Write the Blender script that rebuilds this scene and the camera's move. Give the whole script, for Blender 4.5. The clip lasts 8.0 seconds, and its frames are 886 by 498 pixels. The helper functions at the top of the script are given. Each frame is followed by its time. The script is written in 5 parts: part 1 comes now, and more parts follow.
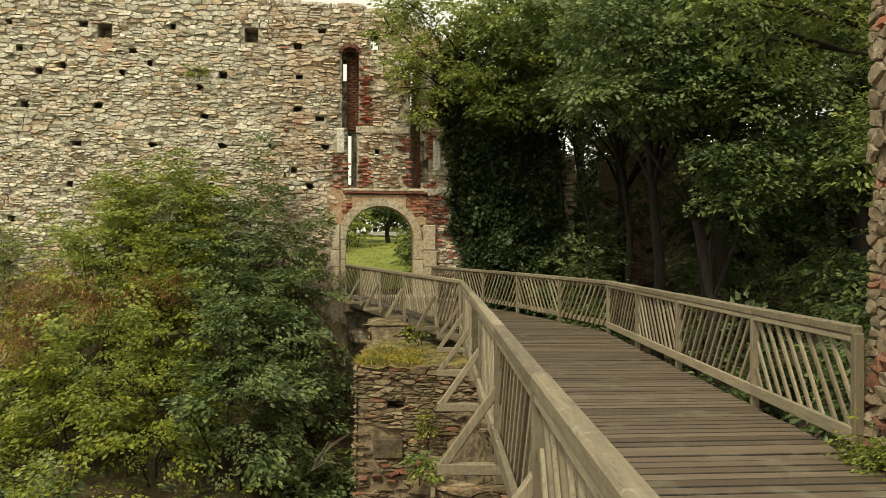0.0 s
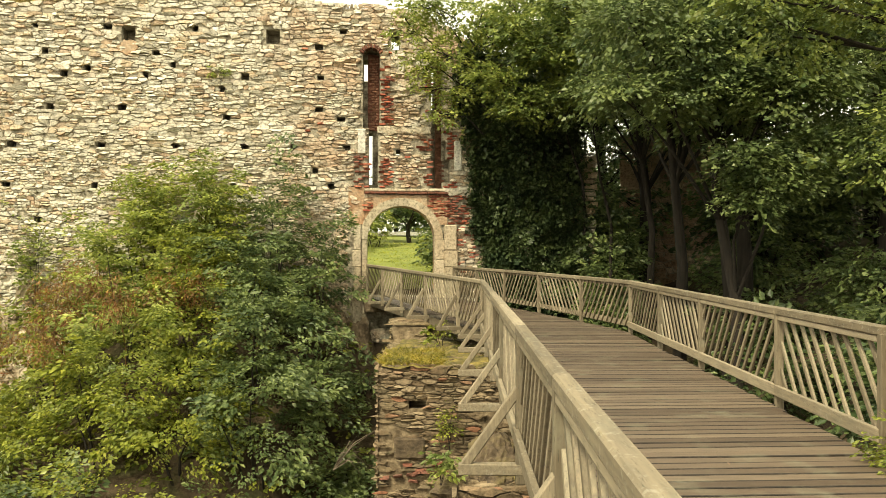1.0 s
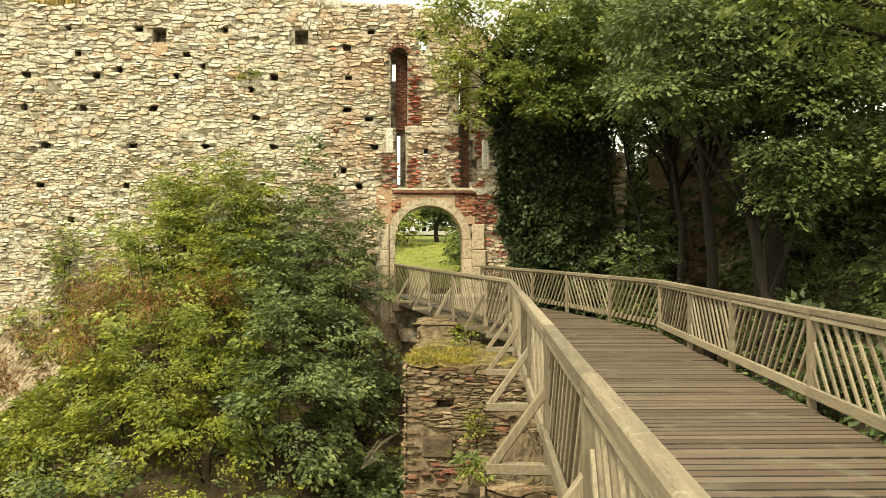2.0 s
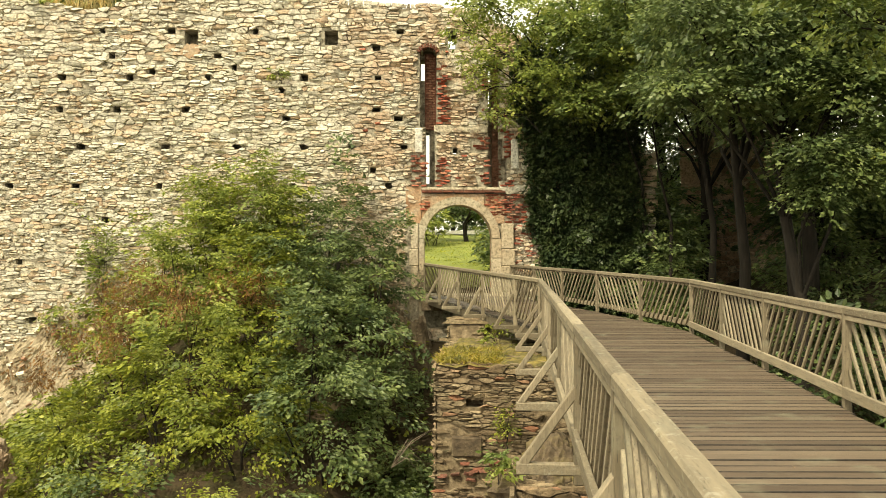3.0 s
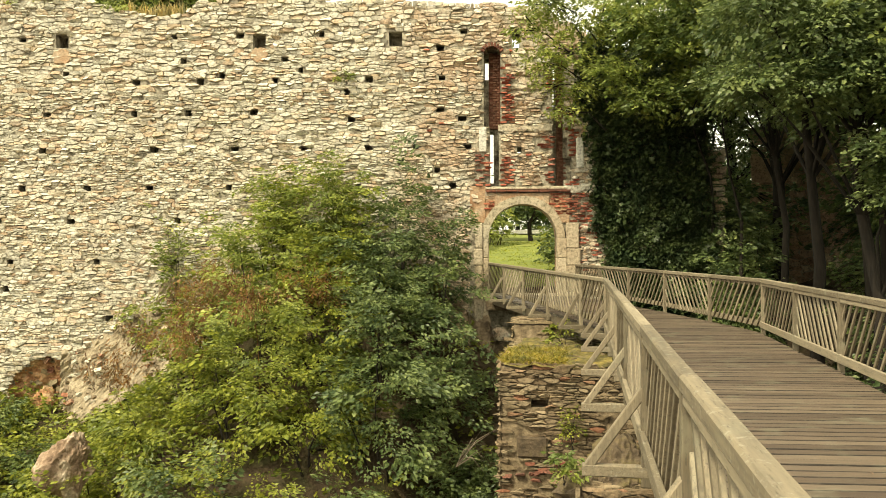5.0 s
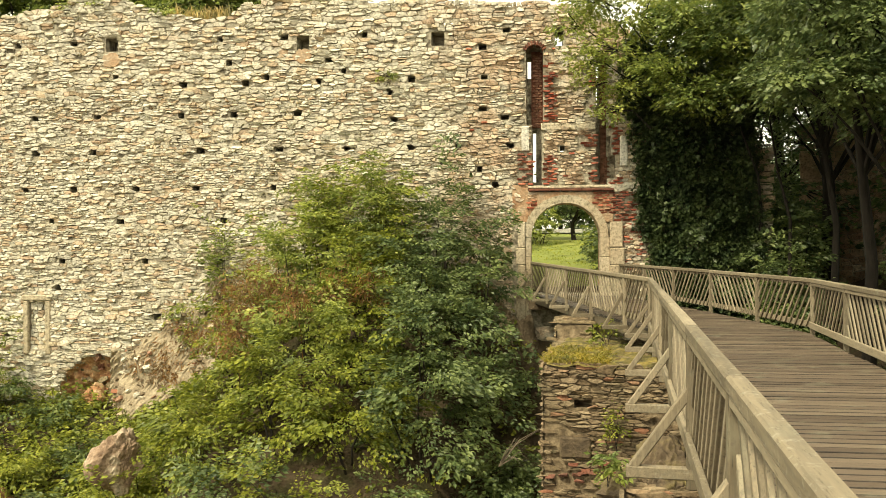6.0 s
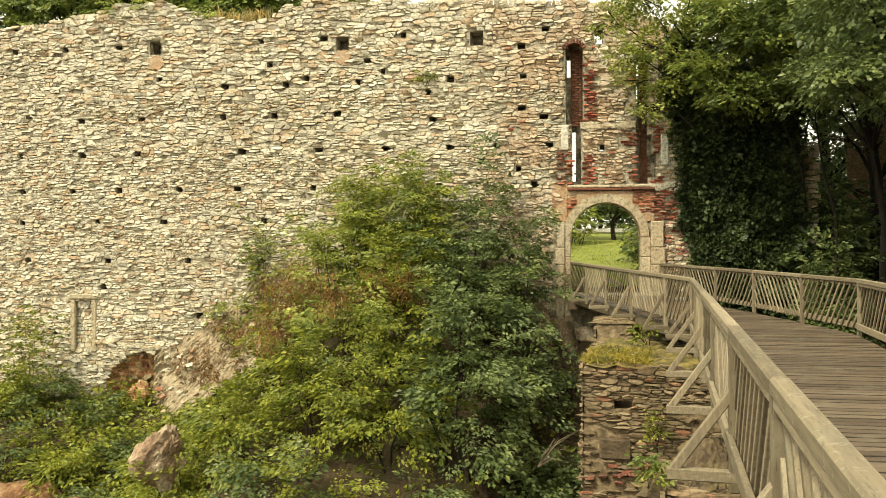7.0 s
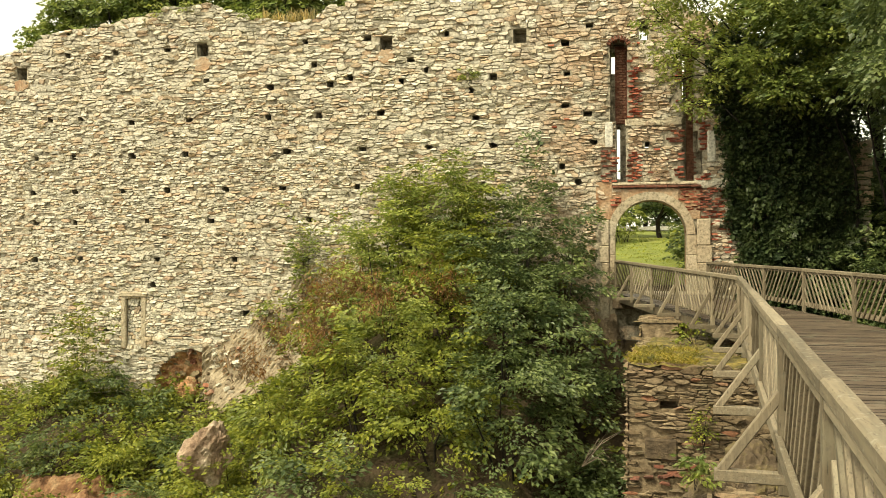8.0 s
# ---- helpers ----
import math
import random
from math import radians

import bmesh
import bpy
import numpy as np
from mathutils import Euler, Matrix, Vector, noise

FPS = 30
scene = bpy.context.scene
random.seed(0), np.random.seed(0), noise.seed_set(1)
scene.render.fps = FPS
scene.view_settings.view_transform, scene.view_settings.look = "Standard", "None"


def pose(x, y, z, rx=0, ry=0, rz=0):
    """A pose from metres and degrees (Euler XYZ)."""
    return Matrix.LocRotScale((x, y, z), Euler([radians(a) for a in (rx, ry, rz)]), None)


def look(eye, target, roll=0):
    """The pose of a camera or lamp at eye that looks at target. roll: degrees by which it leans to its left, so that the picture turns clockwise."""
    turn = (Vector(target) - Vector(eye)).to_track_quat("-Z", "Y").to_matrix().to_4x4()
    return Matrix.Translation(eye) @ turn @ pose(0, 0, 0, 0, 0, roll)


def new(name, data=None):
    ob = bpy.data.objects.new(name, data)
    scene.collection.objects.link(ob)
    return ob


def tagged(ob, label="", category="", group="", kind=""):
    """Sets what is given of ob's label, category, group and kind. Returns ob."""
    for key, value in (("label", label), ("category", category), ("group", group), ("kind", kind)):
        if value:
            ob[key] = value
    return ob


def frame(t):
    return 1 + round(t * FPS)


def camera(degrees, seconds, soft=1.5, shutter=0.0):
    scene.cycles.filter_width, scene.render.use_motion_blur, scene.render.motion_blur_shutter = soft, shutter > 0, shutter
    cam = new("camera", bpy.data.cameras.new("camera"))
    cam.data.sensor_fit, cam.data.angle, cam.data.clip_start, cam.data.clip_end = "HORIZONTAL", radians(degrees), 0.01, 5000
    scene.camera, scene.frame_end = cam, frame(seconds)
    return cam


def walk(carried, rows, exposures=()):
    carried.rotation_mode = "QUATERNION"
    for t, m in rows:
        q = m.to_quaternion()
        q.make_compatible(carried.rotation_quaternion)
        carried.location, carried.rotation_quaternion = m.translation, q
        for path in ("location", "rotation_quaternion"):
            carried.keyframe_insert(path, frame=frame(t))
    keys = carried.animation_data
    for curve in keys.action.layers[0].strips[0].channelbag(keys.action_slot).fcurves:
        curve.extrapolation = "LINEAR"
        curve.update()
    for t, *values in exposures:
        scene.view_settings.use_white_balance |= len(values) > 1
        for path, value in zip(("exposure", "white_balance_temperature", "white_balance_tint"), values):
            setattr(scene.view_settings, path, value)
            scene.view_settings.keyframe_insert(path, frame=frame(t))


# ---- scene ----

# ------------------------------------------------------------ camera and walk
cam = camera(55.0, 8.0, soft=0.6)
EYE = (0.0, 0.0, 1.6)
PATH = [  # seconds, yaw, pitch, roll: a slow pan to the left on a tripod
    (0.0, 0.00, 0.11, -0.23), (0.5, 0.63, 0.11, -0.18), (1.0, 1.42, 0.10, -0.15), (1.5, 2.33, 0.08, -0.13),
    (3.0, 5.26, 0.01, -0.03), (3.5, 6.22, 0.00, -0.01), (4.0, 7.13, -0.01, 0.01), (4.5, 8.27, -0.01, 0.06),
    (6.0, 12.44, -0.06, 0.15), (6.5, 13.82, -0.07, 0.15), (7.0, 15.05, -0.07, 0.16), (7.5, 16.48, -0.12, 0.22),
    (8.0, 17.96, -0.17, 0.23)]
walk(cam, [(t, pose(*EYE, 90 + p, r, y)) for t, y, p, r in PATH],
     exposures=[(t, e, 7300 if t == 0 else 7700, 1) for t, e in ((0.0, 0.04), (0.25, 0.5), (0.5, 0.7), (1.0, 0.75), (4.0, 0.75), (6.0, 0.68), (6.5, 0.61), (7.5, 0.59), (8.0, 0.55))])

# ------------------------------------------------------------ world and sun
world = bpy.data.worlds.new("world")
scene.world = world
world.use_nodes = True
wn = world.node_tree
sky = wn.nodes.new("ShaderNodeTexSky")
sky.sky_type = "NISHITA"
sky.sun_disc = False
sky.sun_elevation, sky.sun_rotation = radians(52), radians(200)
sky.air_density, sky.dust_density, sky.ozone_density = 1.0, 6.0, 0.6
veil = wn.nodes.new("ShaderNodeMix")
veil.data_type = "RGBA"
veil.inputs[0].default_value = 0.75
veil.inputs[7].default_value = (11.0, 10.6, 9.6, 1)
wn.links.new(sky.outputs[0], veil.inputs[6])
bg = wn.nodes["Background"]
bg.inputs[1].default_value = 0.11
wn.links.new(veil.outputs[2], bg.inputs[0])

sun_data = bpy.data.lights.new("sun", "SUN")
sun_data.energy, sun_data.angle, sun_data.color = 2.5, radians(9), (1.0, 0.92, 0.78)
sun = new("sun", sun_data)
sun.matrix_world = look((-16, -8, 40), (0, 18, 0))

# ------------------------------------------------------------ materials
def node_mat(name):
    m = bpy.data.materials.new(name)
    m.use_nodes = True
    return m, m.node_tree, m.node_tree.nodes["Principled BSDF"]


def ramp(nt, source, stops):
    r = nt.nodes.new("ShaderNodeValToRGB")
    while len(r.color_ramp.elements) < len(stops):
        r.color_ramp.elements.new(0.5)
    for e, (p, c) in zip(r.color_ramp.elements, stops):
        e.position, e.color = p, (*c, 1)
    nt.links.new(source, r.inputs[0])
    return r.outputs[0]


def place(nt):
    return nt.nodes.new("ShaderNodeNewGeometry").outputs["Position"]


def grain(nt, scale, detail=4, stretch=None, rough=0.6):
    n = nt.nodes.new("ShaderNodeTexNoise")
    n.inputs["Scale"].default_value, n.inputs["Detail"].default_value = scale, detail
    n.inputs["Roughness"].default_value = rough
    where = place(nt)
    if stretch:
        mp = nt.nodes.new("ShaderNodeMapping")
        mp.inputs["Scale"].default_value = stretch
        nt.links.new(where, mp.inputs[0])
        where = mp.outputs[0]
    nt.links.new(where, n.inputs["Vector"])
    return n.outputs[0]


def blend(nt, fac, a, b, mode="MIX"):
    x = nt.nodes.new("ShaderNodeMix")
    x.data_type, x.blend_type = "RGBA", mode
    for sock, v in ((x.inputs[0], fac), (x.inputs[6], a), (x.inputs[7], b)):
        if isinstance(v, (int, float)):
            sock.default_value = v
        elif isinstance(v, tuple):
            sock.default_value = (*v, 1)
        else:
            nt.links.new(v, sock)
    return x.outputs[2]


def relief(nt, bsdf, height, strength, distance):
    b = nt.nodes.new("ShaderNodeBump")
    b.inputs["Strength"].default_value, b.inputs["Distance"].default_value = strength, distance
    nt.links.new(height, b.inputs["Height"])
    nt.links.new(b.outputs[0], bsdf.inputs["Normal"])


def chance(nt, island):
    if island:
        return nt.nodes.new("ShaderNodeNewGeometry").outputs["Random Per Island"]
    return nt.nodes.new("ShaderNodeObjectInfo").outputs["Random"]


def masonry(name, stops, island, stain=(0.16, 0.15, 0.12), tint=(0.36, 0.27, 0.18), tint_amount=0.2, rough=0.9, red=False):
    m, nt, b = node_mat(name)
    col = ramp(nt, chance(nt, island), stops)
    zone = ramp(nt, grain(nt, 0.35, 3), [(0.48, (0, 0, 0)), (0.66, (tint_amount,) * 3)])
    col = blend(nt, zone, col, tint)
    if red:  # iron-stained and brick-patched stretch of wall beside the gate
        xyz = nt.nodes.new("ShaderNodeSeparateXYZ")
        nt.links.new(place(nt), xyz.inputs[0])
        span = nt.nodes.new("ShaderNodeMapRange")
        for n_, v_ in ((1, -7.5), (2, -4.8), (3, 0.0), (4, 1.0)):
            span.inputs[n_].default_value = v_
        nt.links.new(xyz.outputs[0], span.inputs[0])
        blot = ramp(nt, grain(nt, 1.1, 4), [(0.40, (0, 0, 0)), (0.6, (0.8,) * 3)])
        amount = blend(nt, 1.0, blot, span.outputs[0], "MULTIPLY")
        col = blend(nt, amount, col, (0.50, 0.36, 0.25))
    speck = ramp(nt, grain(nt, 11, 6, None, 0.7), [(0.34, (0.42, 0.41, 0.38)), (0.48, (1.0, 1.0, 0.98)), (0.68, (1.38, 1.37, 1.33))])
    col = blend(nt, 1.0, col, speck, "MULTIPLY")
    dirt = ramp(nt, grain(nt, 1.3, 5), [(0.52, (0, 0, 0)), (0.75, (0.36,) * 3)])
    col = blend(nt, dirt, col, stain)
    nt.links.new(col, b.inputs["Base Color"])
    b.inputs["Roughness"].default_value = rough
    relief(nt, b, grain(nt, 16, 7, None, 0.7), 0.8, 0.045)
    return m


RUBBLE = [(p, (a * 1.15, b * 1.14, c * 1.18)) for p, (a, b, c) in [(0.0, (0.42, 0.40, 0.325)), (0.2, (0.57, 0.54, 0.435)), (0.45, (0.48, 0.465, 0.385)), (0.62, (0.64, 0.61, 0.50)),
          (0.8, (0.52, 0.44, 0.31)), (0.92, (0.42, 0.31, 0.21)), (1.0, (0.68, 0.65, 0.55))]]
M_STONE = masonry("rubble_stone", RUBBLE, True, red=True)
M_STONE_ONE = masonry("rubble_stone_single", RUBBLE, False, red=True)
PIER_TONES = [(0.0, (0.13, 0.092, 0.055)), (0.35, (0.25, 0.185, 0.115)), (0.65, (0.19, 0.147, 0.095)), (0.9, (0.36, 0.28, 0.18)), (1.0, (0.28, 0.12, 0.07))]
# Ruin tones are raised in place of sunlight the trees keep off.
M_RUIN = masonry("ruin_stone", [(0.0, (0.36, 0.25, 0.17)), (0.6, (0.52, 0.37, 0.26)), (1.0, (0.6, 0.5, 0.37))], True)
OLD_TONES = [(0.0, (0.16, 0.12, 0.08)), (0.5, (0.26, 0.205, 0.14)), (0.82, (0.35, 0.29, 0.21)), (1.0, (0.32, 0.12, 0.07))]
M_OLD = masonry("pillar_stone", OLD_TONES, True)
M_OLD_ONE = masonry("pillar_stone_single", OLD_TONES, False)
M_PIER = masonry("pier_stone", PIER_TONES, True, stain=(0.10, 0.11, 0.05), tint=(0.22, 0.21, 0.09))
M_PIER_ONE = masonry("pier_stone_single", PIER_TONES, False, stain=(0.10, 0.11, 0.05), tint=(0.22, 0.21, 0.09))
M_BRICK = masonry("old_brick", [(0.0, (0.19, 0.055, 0.035)), (0.5, (0.32, 0.08, 0.048)), (0.85, (0.40, 0.14, 0.08)), (1.0, (0.44, 0.30, 0.21))], True, tint=(0.44, 0.3, 0.21), tint_amount=0.12)
M_DARK_BRICK = masonry("dark_brick", [(0.0, (0.13, 0.05, 0.033)), (0.6, (0.21, 0.078, 0.05)), (1.0, (0.28, 0.15, 0.1))], False, tint=(0.30, 0.2, 0.14))
M_ASHLAR = masonry("dressed_stone", [(0.0, (0.42, 0.36, 0.26)), (0.5, (0.48, 0.42, 0.31)), (1.0, (0.54, 0.48, 0.37))], False, tint=(0.42, 0.29, 0.19), tint_amount=0.35)
M_PALE = masonry("pale_stone", [(0.0, (0.66, 0.64, 0.58)), (1.0, (0.72, 0.70, 0.64))], False, tint_amount=0.1)


def earth(name, a, b_, c, scale=1.2):
    m, nt, b = node_mat(name)
    col = ramp(nt, grain(nt, scale, 6), [(0.35, a), (0.5, b_), (0.68, c)])
    fine = ramp(nt, grain(nt, 14, 5), [(0.3, (0.6,) * 3), (0.7, (1.2,) * 3)])
    nt.links.new(blend(nt, 1.0, col, fine, "MULTIPLY"), b.inputs["Base Color"])
    b.inputs["Roughness"].default_value = 0.95
    relief(nt, b, grain(nt, 7, 8), 0.7, 0.08)
    return m


M_MORTAR = earth("lime_mortar", (0.15, 0.13, 0.095), (0.37, 0.335, 0.255), (0.53, 0.485, 0.375), 5.0)
M_PIER_MORTAR = earth("pier_mortar", (0.12, 0.088, 0.053), (0.26, 0.20, 0.125), (0.38, 0.30, 0.195), 4.0)
M_PLASTER = earth("old_plaster", (0.34, 0.18, 0.10), (0.47, 0.31, 0.19), (0.52, 0.41, 0.29), 1.9)
M_EARTH = earth("ground_earth", (0.045, 0.032, 0.018), (0.08, 0.055, 0.03), (0.085, 0.08, 0.033))
M_ROCK = earth("weathered_rock", (0.13, 0.095, 0.06), (0.25, 0.19, 0.125), (0.42, 0.35, 0.25), 2.2)
M_STUB = earth("mossy_rubble", (0.06, 0.043, 0.027), (0.135, 0.1, 0.063), (0.2, 0.165, 0.065), 2.6)
M_CLAY = earth("red_clay_rubble", (0.32, 0.14, 0.07), (0.50, 0.29, 0.15), (0.66, 0.50, 0.31), 3.0)
M_RUST = earth("rust_brown_earth", (0.14, 0.065, 0.033), (0.26, 0.14, 0.07), (0.38, 0.26, 0.15), 2.0)
M_BOULDER = earth("brown_rock", (0.15, 0.095, 0.06), (0.31, 0.215, 0.145), (0.54, 0.46, 0.35), 2.0)
M_MEADOW = earth("meadow_grass", (0.16, 0.19, 0.035), (0.22, 0.26, 0.05), (0.30, 0.31, 0.08), 0.8)
M_GRAVEL = earth("pale_gravel", (0.45, 0.44, 0.42), (0.58, 0.57, 0.54), (0.66, 0.65, 0.62), 3)
M_MOSS = earth("moss", (0.07, 0.06, 0.025), (0.15, 0.125, 0.04), (0.27, 0.21, 0.06), 3)


def timber(name, stretch, tones, island=False, wet=0.75, lichened=False):
    m, nt, b = node_mat(name)
    col = ramp(nt, chance(nt, island), tones)
    fibre = ramp(nt, grain(nt, 1.0, 6, stretch), [(0.3, (0.68, 0.68, 0.68)), (0.65, (1.12, 1.1, 1.06))])
    col = blend(nt, 1.0, col, fibre, "MULTIPLY")
    lichen = ramp(nt, grain(nt, 2.2, 6), [(0.55, (0, 0, 0)), (0.72, (0.5,) * 3)])
    col = blend(nt, lichen, col, (0.24, 0.235, 0.165))
    spots = ramp(nt, grain(nt, 26, 5, None, 0.7), [(0.56, (0, 0, 0)), (0.66, (0.55,) * 3)])
    col = blend(nt, spots, col, (0.36, 0.34, 0.27) if lichened else (0.12, 0.10, 0.075))
    cracks = ramp(nt, grain(nt, 1.0, 8, tuple(v * 2.2 for v in stretch), 0.75), [(0.36, (0.35,) * 3), (0.44, (1.0,) * 3)])
    col = blend(nt, 0.8, col, cracks, "MULTIPLY")
    nt.links.new(col, b.inputs["Base Color"])
    b.inputs["Roughness"].default_value = wet
    relief(nt, b, grain(nt, 1.0, 6, stretch), 0.4, 0.006)
    return m


GREY_WOOD = [(0.0, (0.155, 0.128, 0.085)), (0.5, (0.235, 0.197, 0.135)), (1.0, (0.32, 0.272, 0.192))]
M_RAIL = timber("weathered_rail_timber", (30, 3, 30), GREY_WOOD, lichened=True)
M_POST = timber("weathered_post_timber", (40, 40, 4), GREY_WOOD)
M_DECK = timber("deck_plank_timber", (2.5, 45, 45), [(0.0, (0.09, 0.064, 0.045)), (0.5, (0.135, 0.099, 0.071)), (1.0, (0.19, 0.146, 0.105))], wet=0.5)
# Near-black plank edges: the shade in the gaps is put into their colour.
M_DECK_EDGE = timber("shaded_plank_edge_timber", (2.5, 45, 45), [(0.0, (0.022, 0.018, 0.013)), (1.0, (0.035, 0.028, 0.021))])
M_BEAM = timber("dark_beam_timber", (5, 5, 20), [(0.0, (0.10, 0.08, 0.05)), (1.0, (0.16, 0.13, 0.09))])


def foliage(name, dark, mid, light, patch=1.5, through_=0.36):
    m, nt, b = node_mat(name)
    col = ramp(nt, chance(nt, True), [(0.0, dark), (0.5, mid), (1.0, light)])
    tone = ramp(nt, grain(nt, patch, 3), [(0.36, (0.6, 0.66, 0.62)), (0.62, (1.5, 1.36, 1.05))])
    col = blend(nt, 1.0, col, tone, "MULTIPLY")
    nt.links.new(col, b.inputs["Base Color"])
    b.inputs["Roughness"].default_value = 0.42
    b.inputs["Specular IOR Level"].default_value = 0.5
    tr = nt.nodes.new("ShaderNodeBsdfTranslucent")
    nt.links.new(col, tr.inputs[0])
    mx = nt.nodes.new("ShaderNodeMixShader")
    mx.inputs[0].default_value = through_
    nt.links.new(b.outputs[0], mx.inputs[1])
    nt.links.new(tr.outputs[0], mx.inputs[2])
    nt.links.new(mx.outputs[0], nt.nodes["Material Output"].inputs[0])
    return m


M_LEAF_BUSH = foliage("elder_leaves", (0.113, 0.152, 0.029), (0.205, 0.251, 0.045), (0.317, 0.351, 0.079))
M_LEAF_LIGHT = foliage("young_ash_leaves", (0.176, 0.237, 0.057), (0.275, 0.341, 0.095), (0.385, 0.429, 0.164))
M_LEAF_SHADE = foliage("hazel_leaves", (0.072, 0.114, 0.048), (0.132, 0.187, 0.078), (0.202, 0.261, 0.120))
M_LEAF_MID = foliage("lime_leaves", (0.110, 0.165, 0.048), (0.182, 0.246, 0.072), (0.292, 0.346, 0.120))
M_LEAF_DARK = foliage("maple_leaves", (0.055, 0.094, 0.039), (0.104, 0.160, 0.065), (0.182, 0.240, 0.105))
M_LEAF_IVY = foliage("ivy_leaves", (0.043, 0.069, 0.033), (0.075, 0.115, 0.055), (0.132, 0.182, 0.089))
M_LEAF_BROWN = foliage("withered_fronds", (0.11, 0.05, 0.022), (0.20, 0.10, 0.04), (0.31, 0.2, 0.09))
M_GRASS = foliage("grass_blades", (0.16, 0.16, 0.03), (0.25, 0.23, 0.05), (0.36, 0.30, 0.09))
M_STRAW = foliage("straw_grass", (0.34, 0.27, 0.12), (0.45, 0.37, 0.18), (0.55, 0.47, 0.25))
M_MEADOW_BLADE = foliage("meadow_blades", (0.20, 0.26, 0.03), (0.28, 0.33, 0.05), (0.36, 0.38, 0.08))
M_DRYLEAF = foliage("dry_leaf", (0.5, 0.32, 0.25), (0.55, 0.36, 0.28), (0.6, 0.4, 0.3))
M_RUBBLE = earth("crumbled_masonry", (0.24, 0.19, 0.125), (0.36, 0.30, 0.205), (0.46, 0.39, 0.28), 2.6)
M_TWIG = earth("dead_wood", (0.10, 0.08, 0.055), (0.15, 0.12, 0.085), (0.2, 0.165, 0.12), 8)
# Near-black bark tones carry the canopy's shade on trunks and limbs.
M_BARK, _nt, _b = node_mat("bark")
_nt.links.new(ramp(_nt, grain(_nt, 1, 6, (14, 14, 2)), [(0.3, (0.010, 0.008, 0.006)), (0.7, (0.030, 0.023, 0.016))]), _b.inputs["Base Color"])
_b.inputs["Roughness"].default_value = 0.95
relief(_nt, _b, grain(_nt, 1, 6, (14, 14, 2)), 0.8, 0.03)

# ------------------------------------------------------------ building helpers
rng = np.random.default_rng(7)


def mesh_from(name, verts, faces, mat, smooth=False):
    """verts (n,3); faces: one array of equal-sided faces, or a list of such arrays."""
    if not isinstance(faces, list):
        faces = [faces]
    me = bpy.data.meshes.new(name)
    v = np.asarray(verts, dtype=np.float32)
    me.vertices.add(len(v))
    me.vertices.foreach_set("co", v.ravel())
    idx = np.concatenate([np.asarray(f, dtype=np.int32).ravel() for f in faces])
    sizes = np.concatenate([np.full(len(f), np.asarray(f).shape[1], dtype=np.int32) for f in faces])
    me.loops.add(len(idx))
    me.loops.foreach_set("vertex_index", idx)
    me.polygons.add(len(sizes))
    me.polygons.foreach_set("loop_start", np.concatenate([[0], np.cumsum(sizes)[:-1]]).astype(np.int32))
    me.update(calc_edges=True)
    me.validate()
    me.polygons.foreach_set("use_smooth", np.full(len(me.polygons), bool(smooth)))
    me.materials.append(mat)
    return me


def bm_mesh(name, bm, mat):
    me = bpy.data.meshes.new(name)
    bm.to_mesh(me)
    bm.free()
    me.materials.append(mat)
    return me


def part(name, bm, mat, parent, label="", m=None):
    """One mesh object under a thing; bm is a bmesh or a finished mesh."""
    me = bm_mesh(name, bm, mat) if isinstance(bm, bmesh.types.BMesh) else bm
    ob = new(name, me)
    ob.parent = parent
    if m is not None:
        ob.matrix_basis = m
    return tagged(ob, label) if label else ob


def empty(name, m, **tags):
    ob = new(name)
    ob.empty_display_size = 0.2
    ob.matrix_basis = m
    return tagged(ob, **tags)


def box(bm, x0, x1, y0, y1, z0, z1, bevel=0.0):
    vs = [bm.verts.new(p) for p in ((x0, y0, z0), (x1, y0, z0), (x1, y1, z0), (x0, y1, z0), (x0, y0, z1), (x1, y0, z1), (x1, y1, z1), (x0, y1, z1))]
    fs = [bm.faces.new([vs[i] for i in f]) for f in ((3, 2, 1, 0), (4, 5, 6, 7), (0, 1, 5, 4), (1, 2, 6, 5), (2, 3, 7, 6), (3, 0, 4, 7))]
    if bevel:
        bmesh.ops.bevel(bm, geom=list({e for f in fs for e in f.edges}), offset=bevel, segments=1, affect="EDGES")
    return bm


def bar_mesh(name, mat, w, d, bevel=0.008):
    """A unit-long bar along x, to be scaled in x."""
    return bm_mesh(name, box(bmesh.new(), 0, 1, -w / 2, w / 2, -d / 2, d / 2, bevel), mat)


def stretch_between(a, b, up=(0, 0, 1)):
    """The pose that lays a unit bar along x from a to b."""
    a, b, up = Vector(a), Vector(b), Vector(up)
    x = (b - a)
    n = x.length
    x = x / n
    y = up.cross(x).normalized()
    z = x.cross(y)
    m = Matrix((x, y, z)).transposed().to_4x4()
    return Matrix.Translation(a) @ m @ Matrix.Diagonal((n, 1, 1, 1))


def tube(points, radii, seg=7):
    """A tapered tube along points: verts and quads."""
    pts = [Vector(p) for p in points]
    vs, fs = [], []
    for i, p in enumerate(pts):
        d = (pts[min(i + 1, len(pts) - 1)] - pts[max(i - 1, 0)]).normalized()
        a = d.orthogonal().normalized()
        c = d.cross(a)
        for k in range(seg):
            t = 2 * math.pi * k / seg
            vs.append(p + (a * math.cos(t) + c * math.sin(t)) * radii[i])
    for i in range(len(pts) - 1):
        for k in range(seg):
            fs.append((i * seg + k, i * seg + (k + 1) % seg, (i + 1) * seg + (k + 1) % seg, (i + 1) * seg + k))
    return np.array([tuple(v) for v in vs]), np.array(fs)


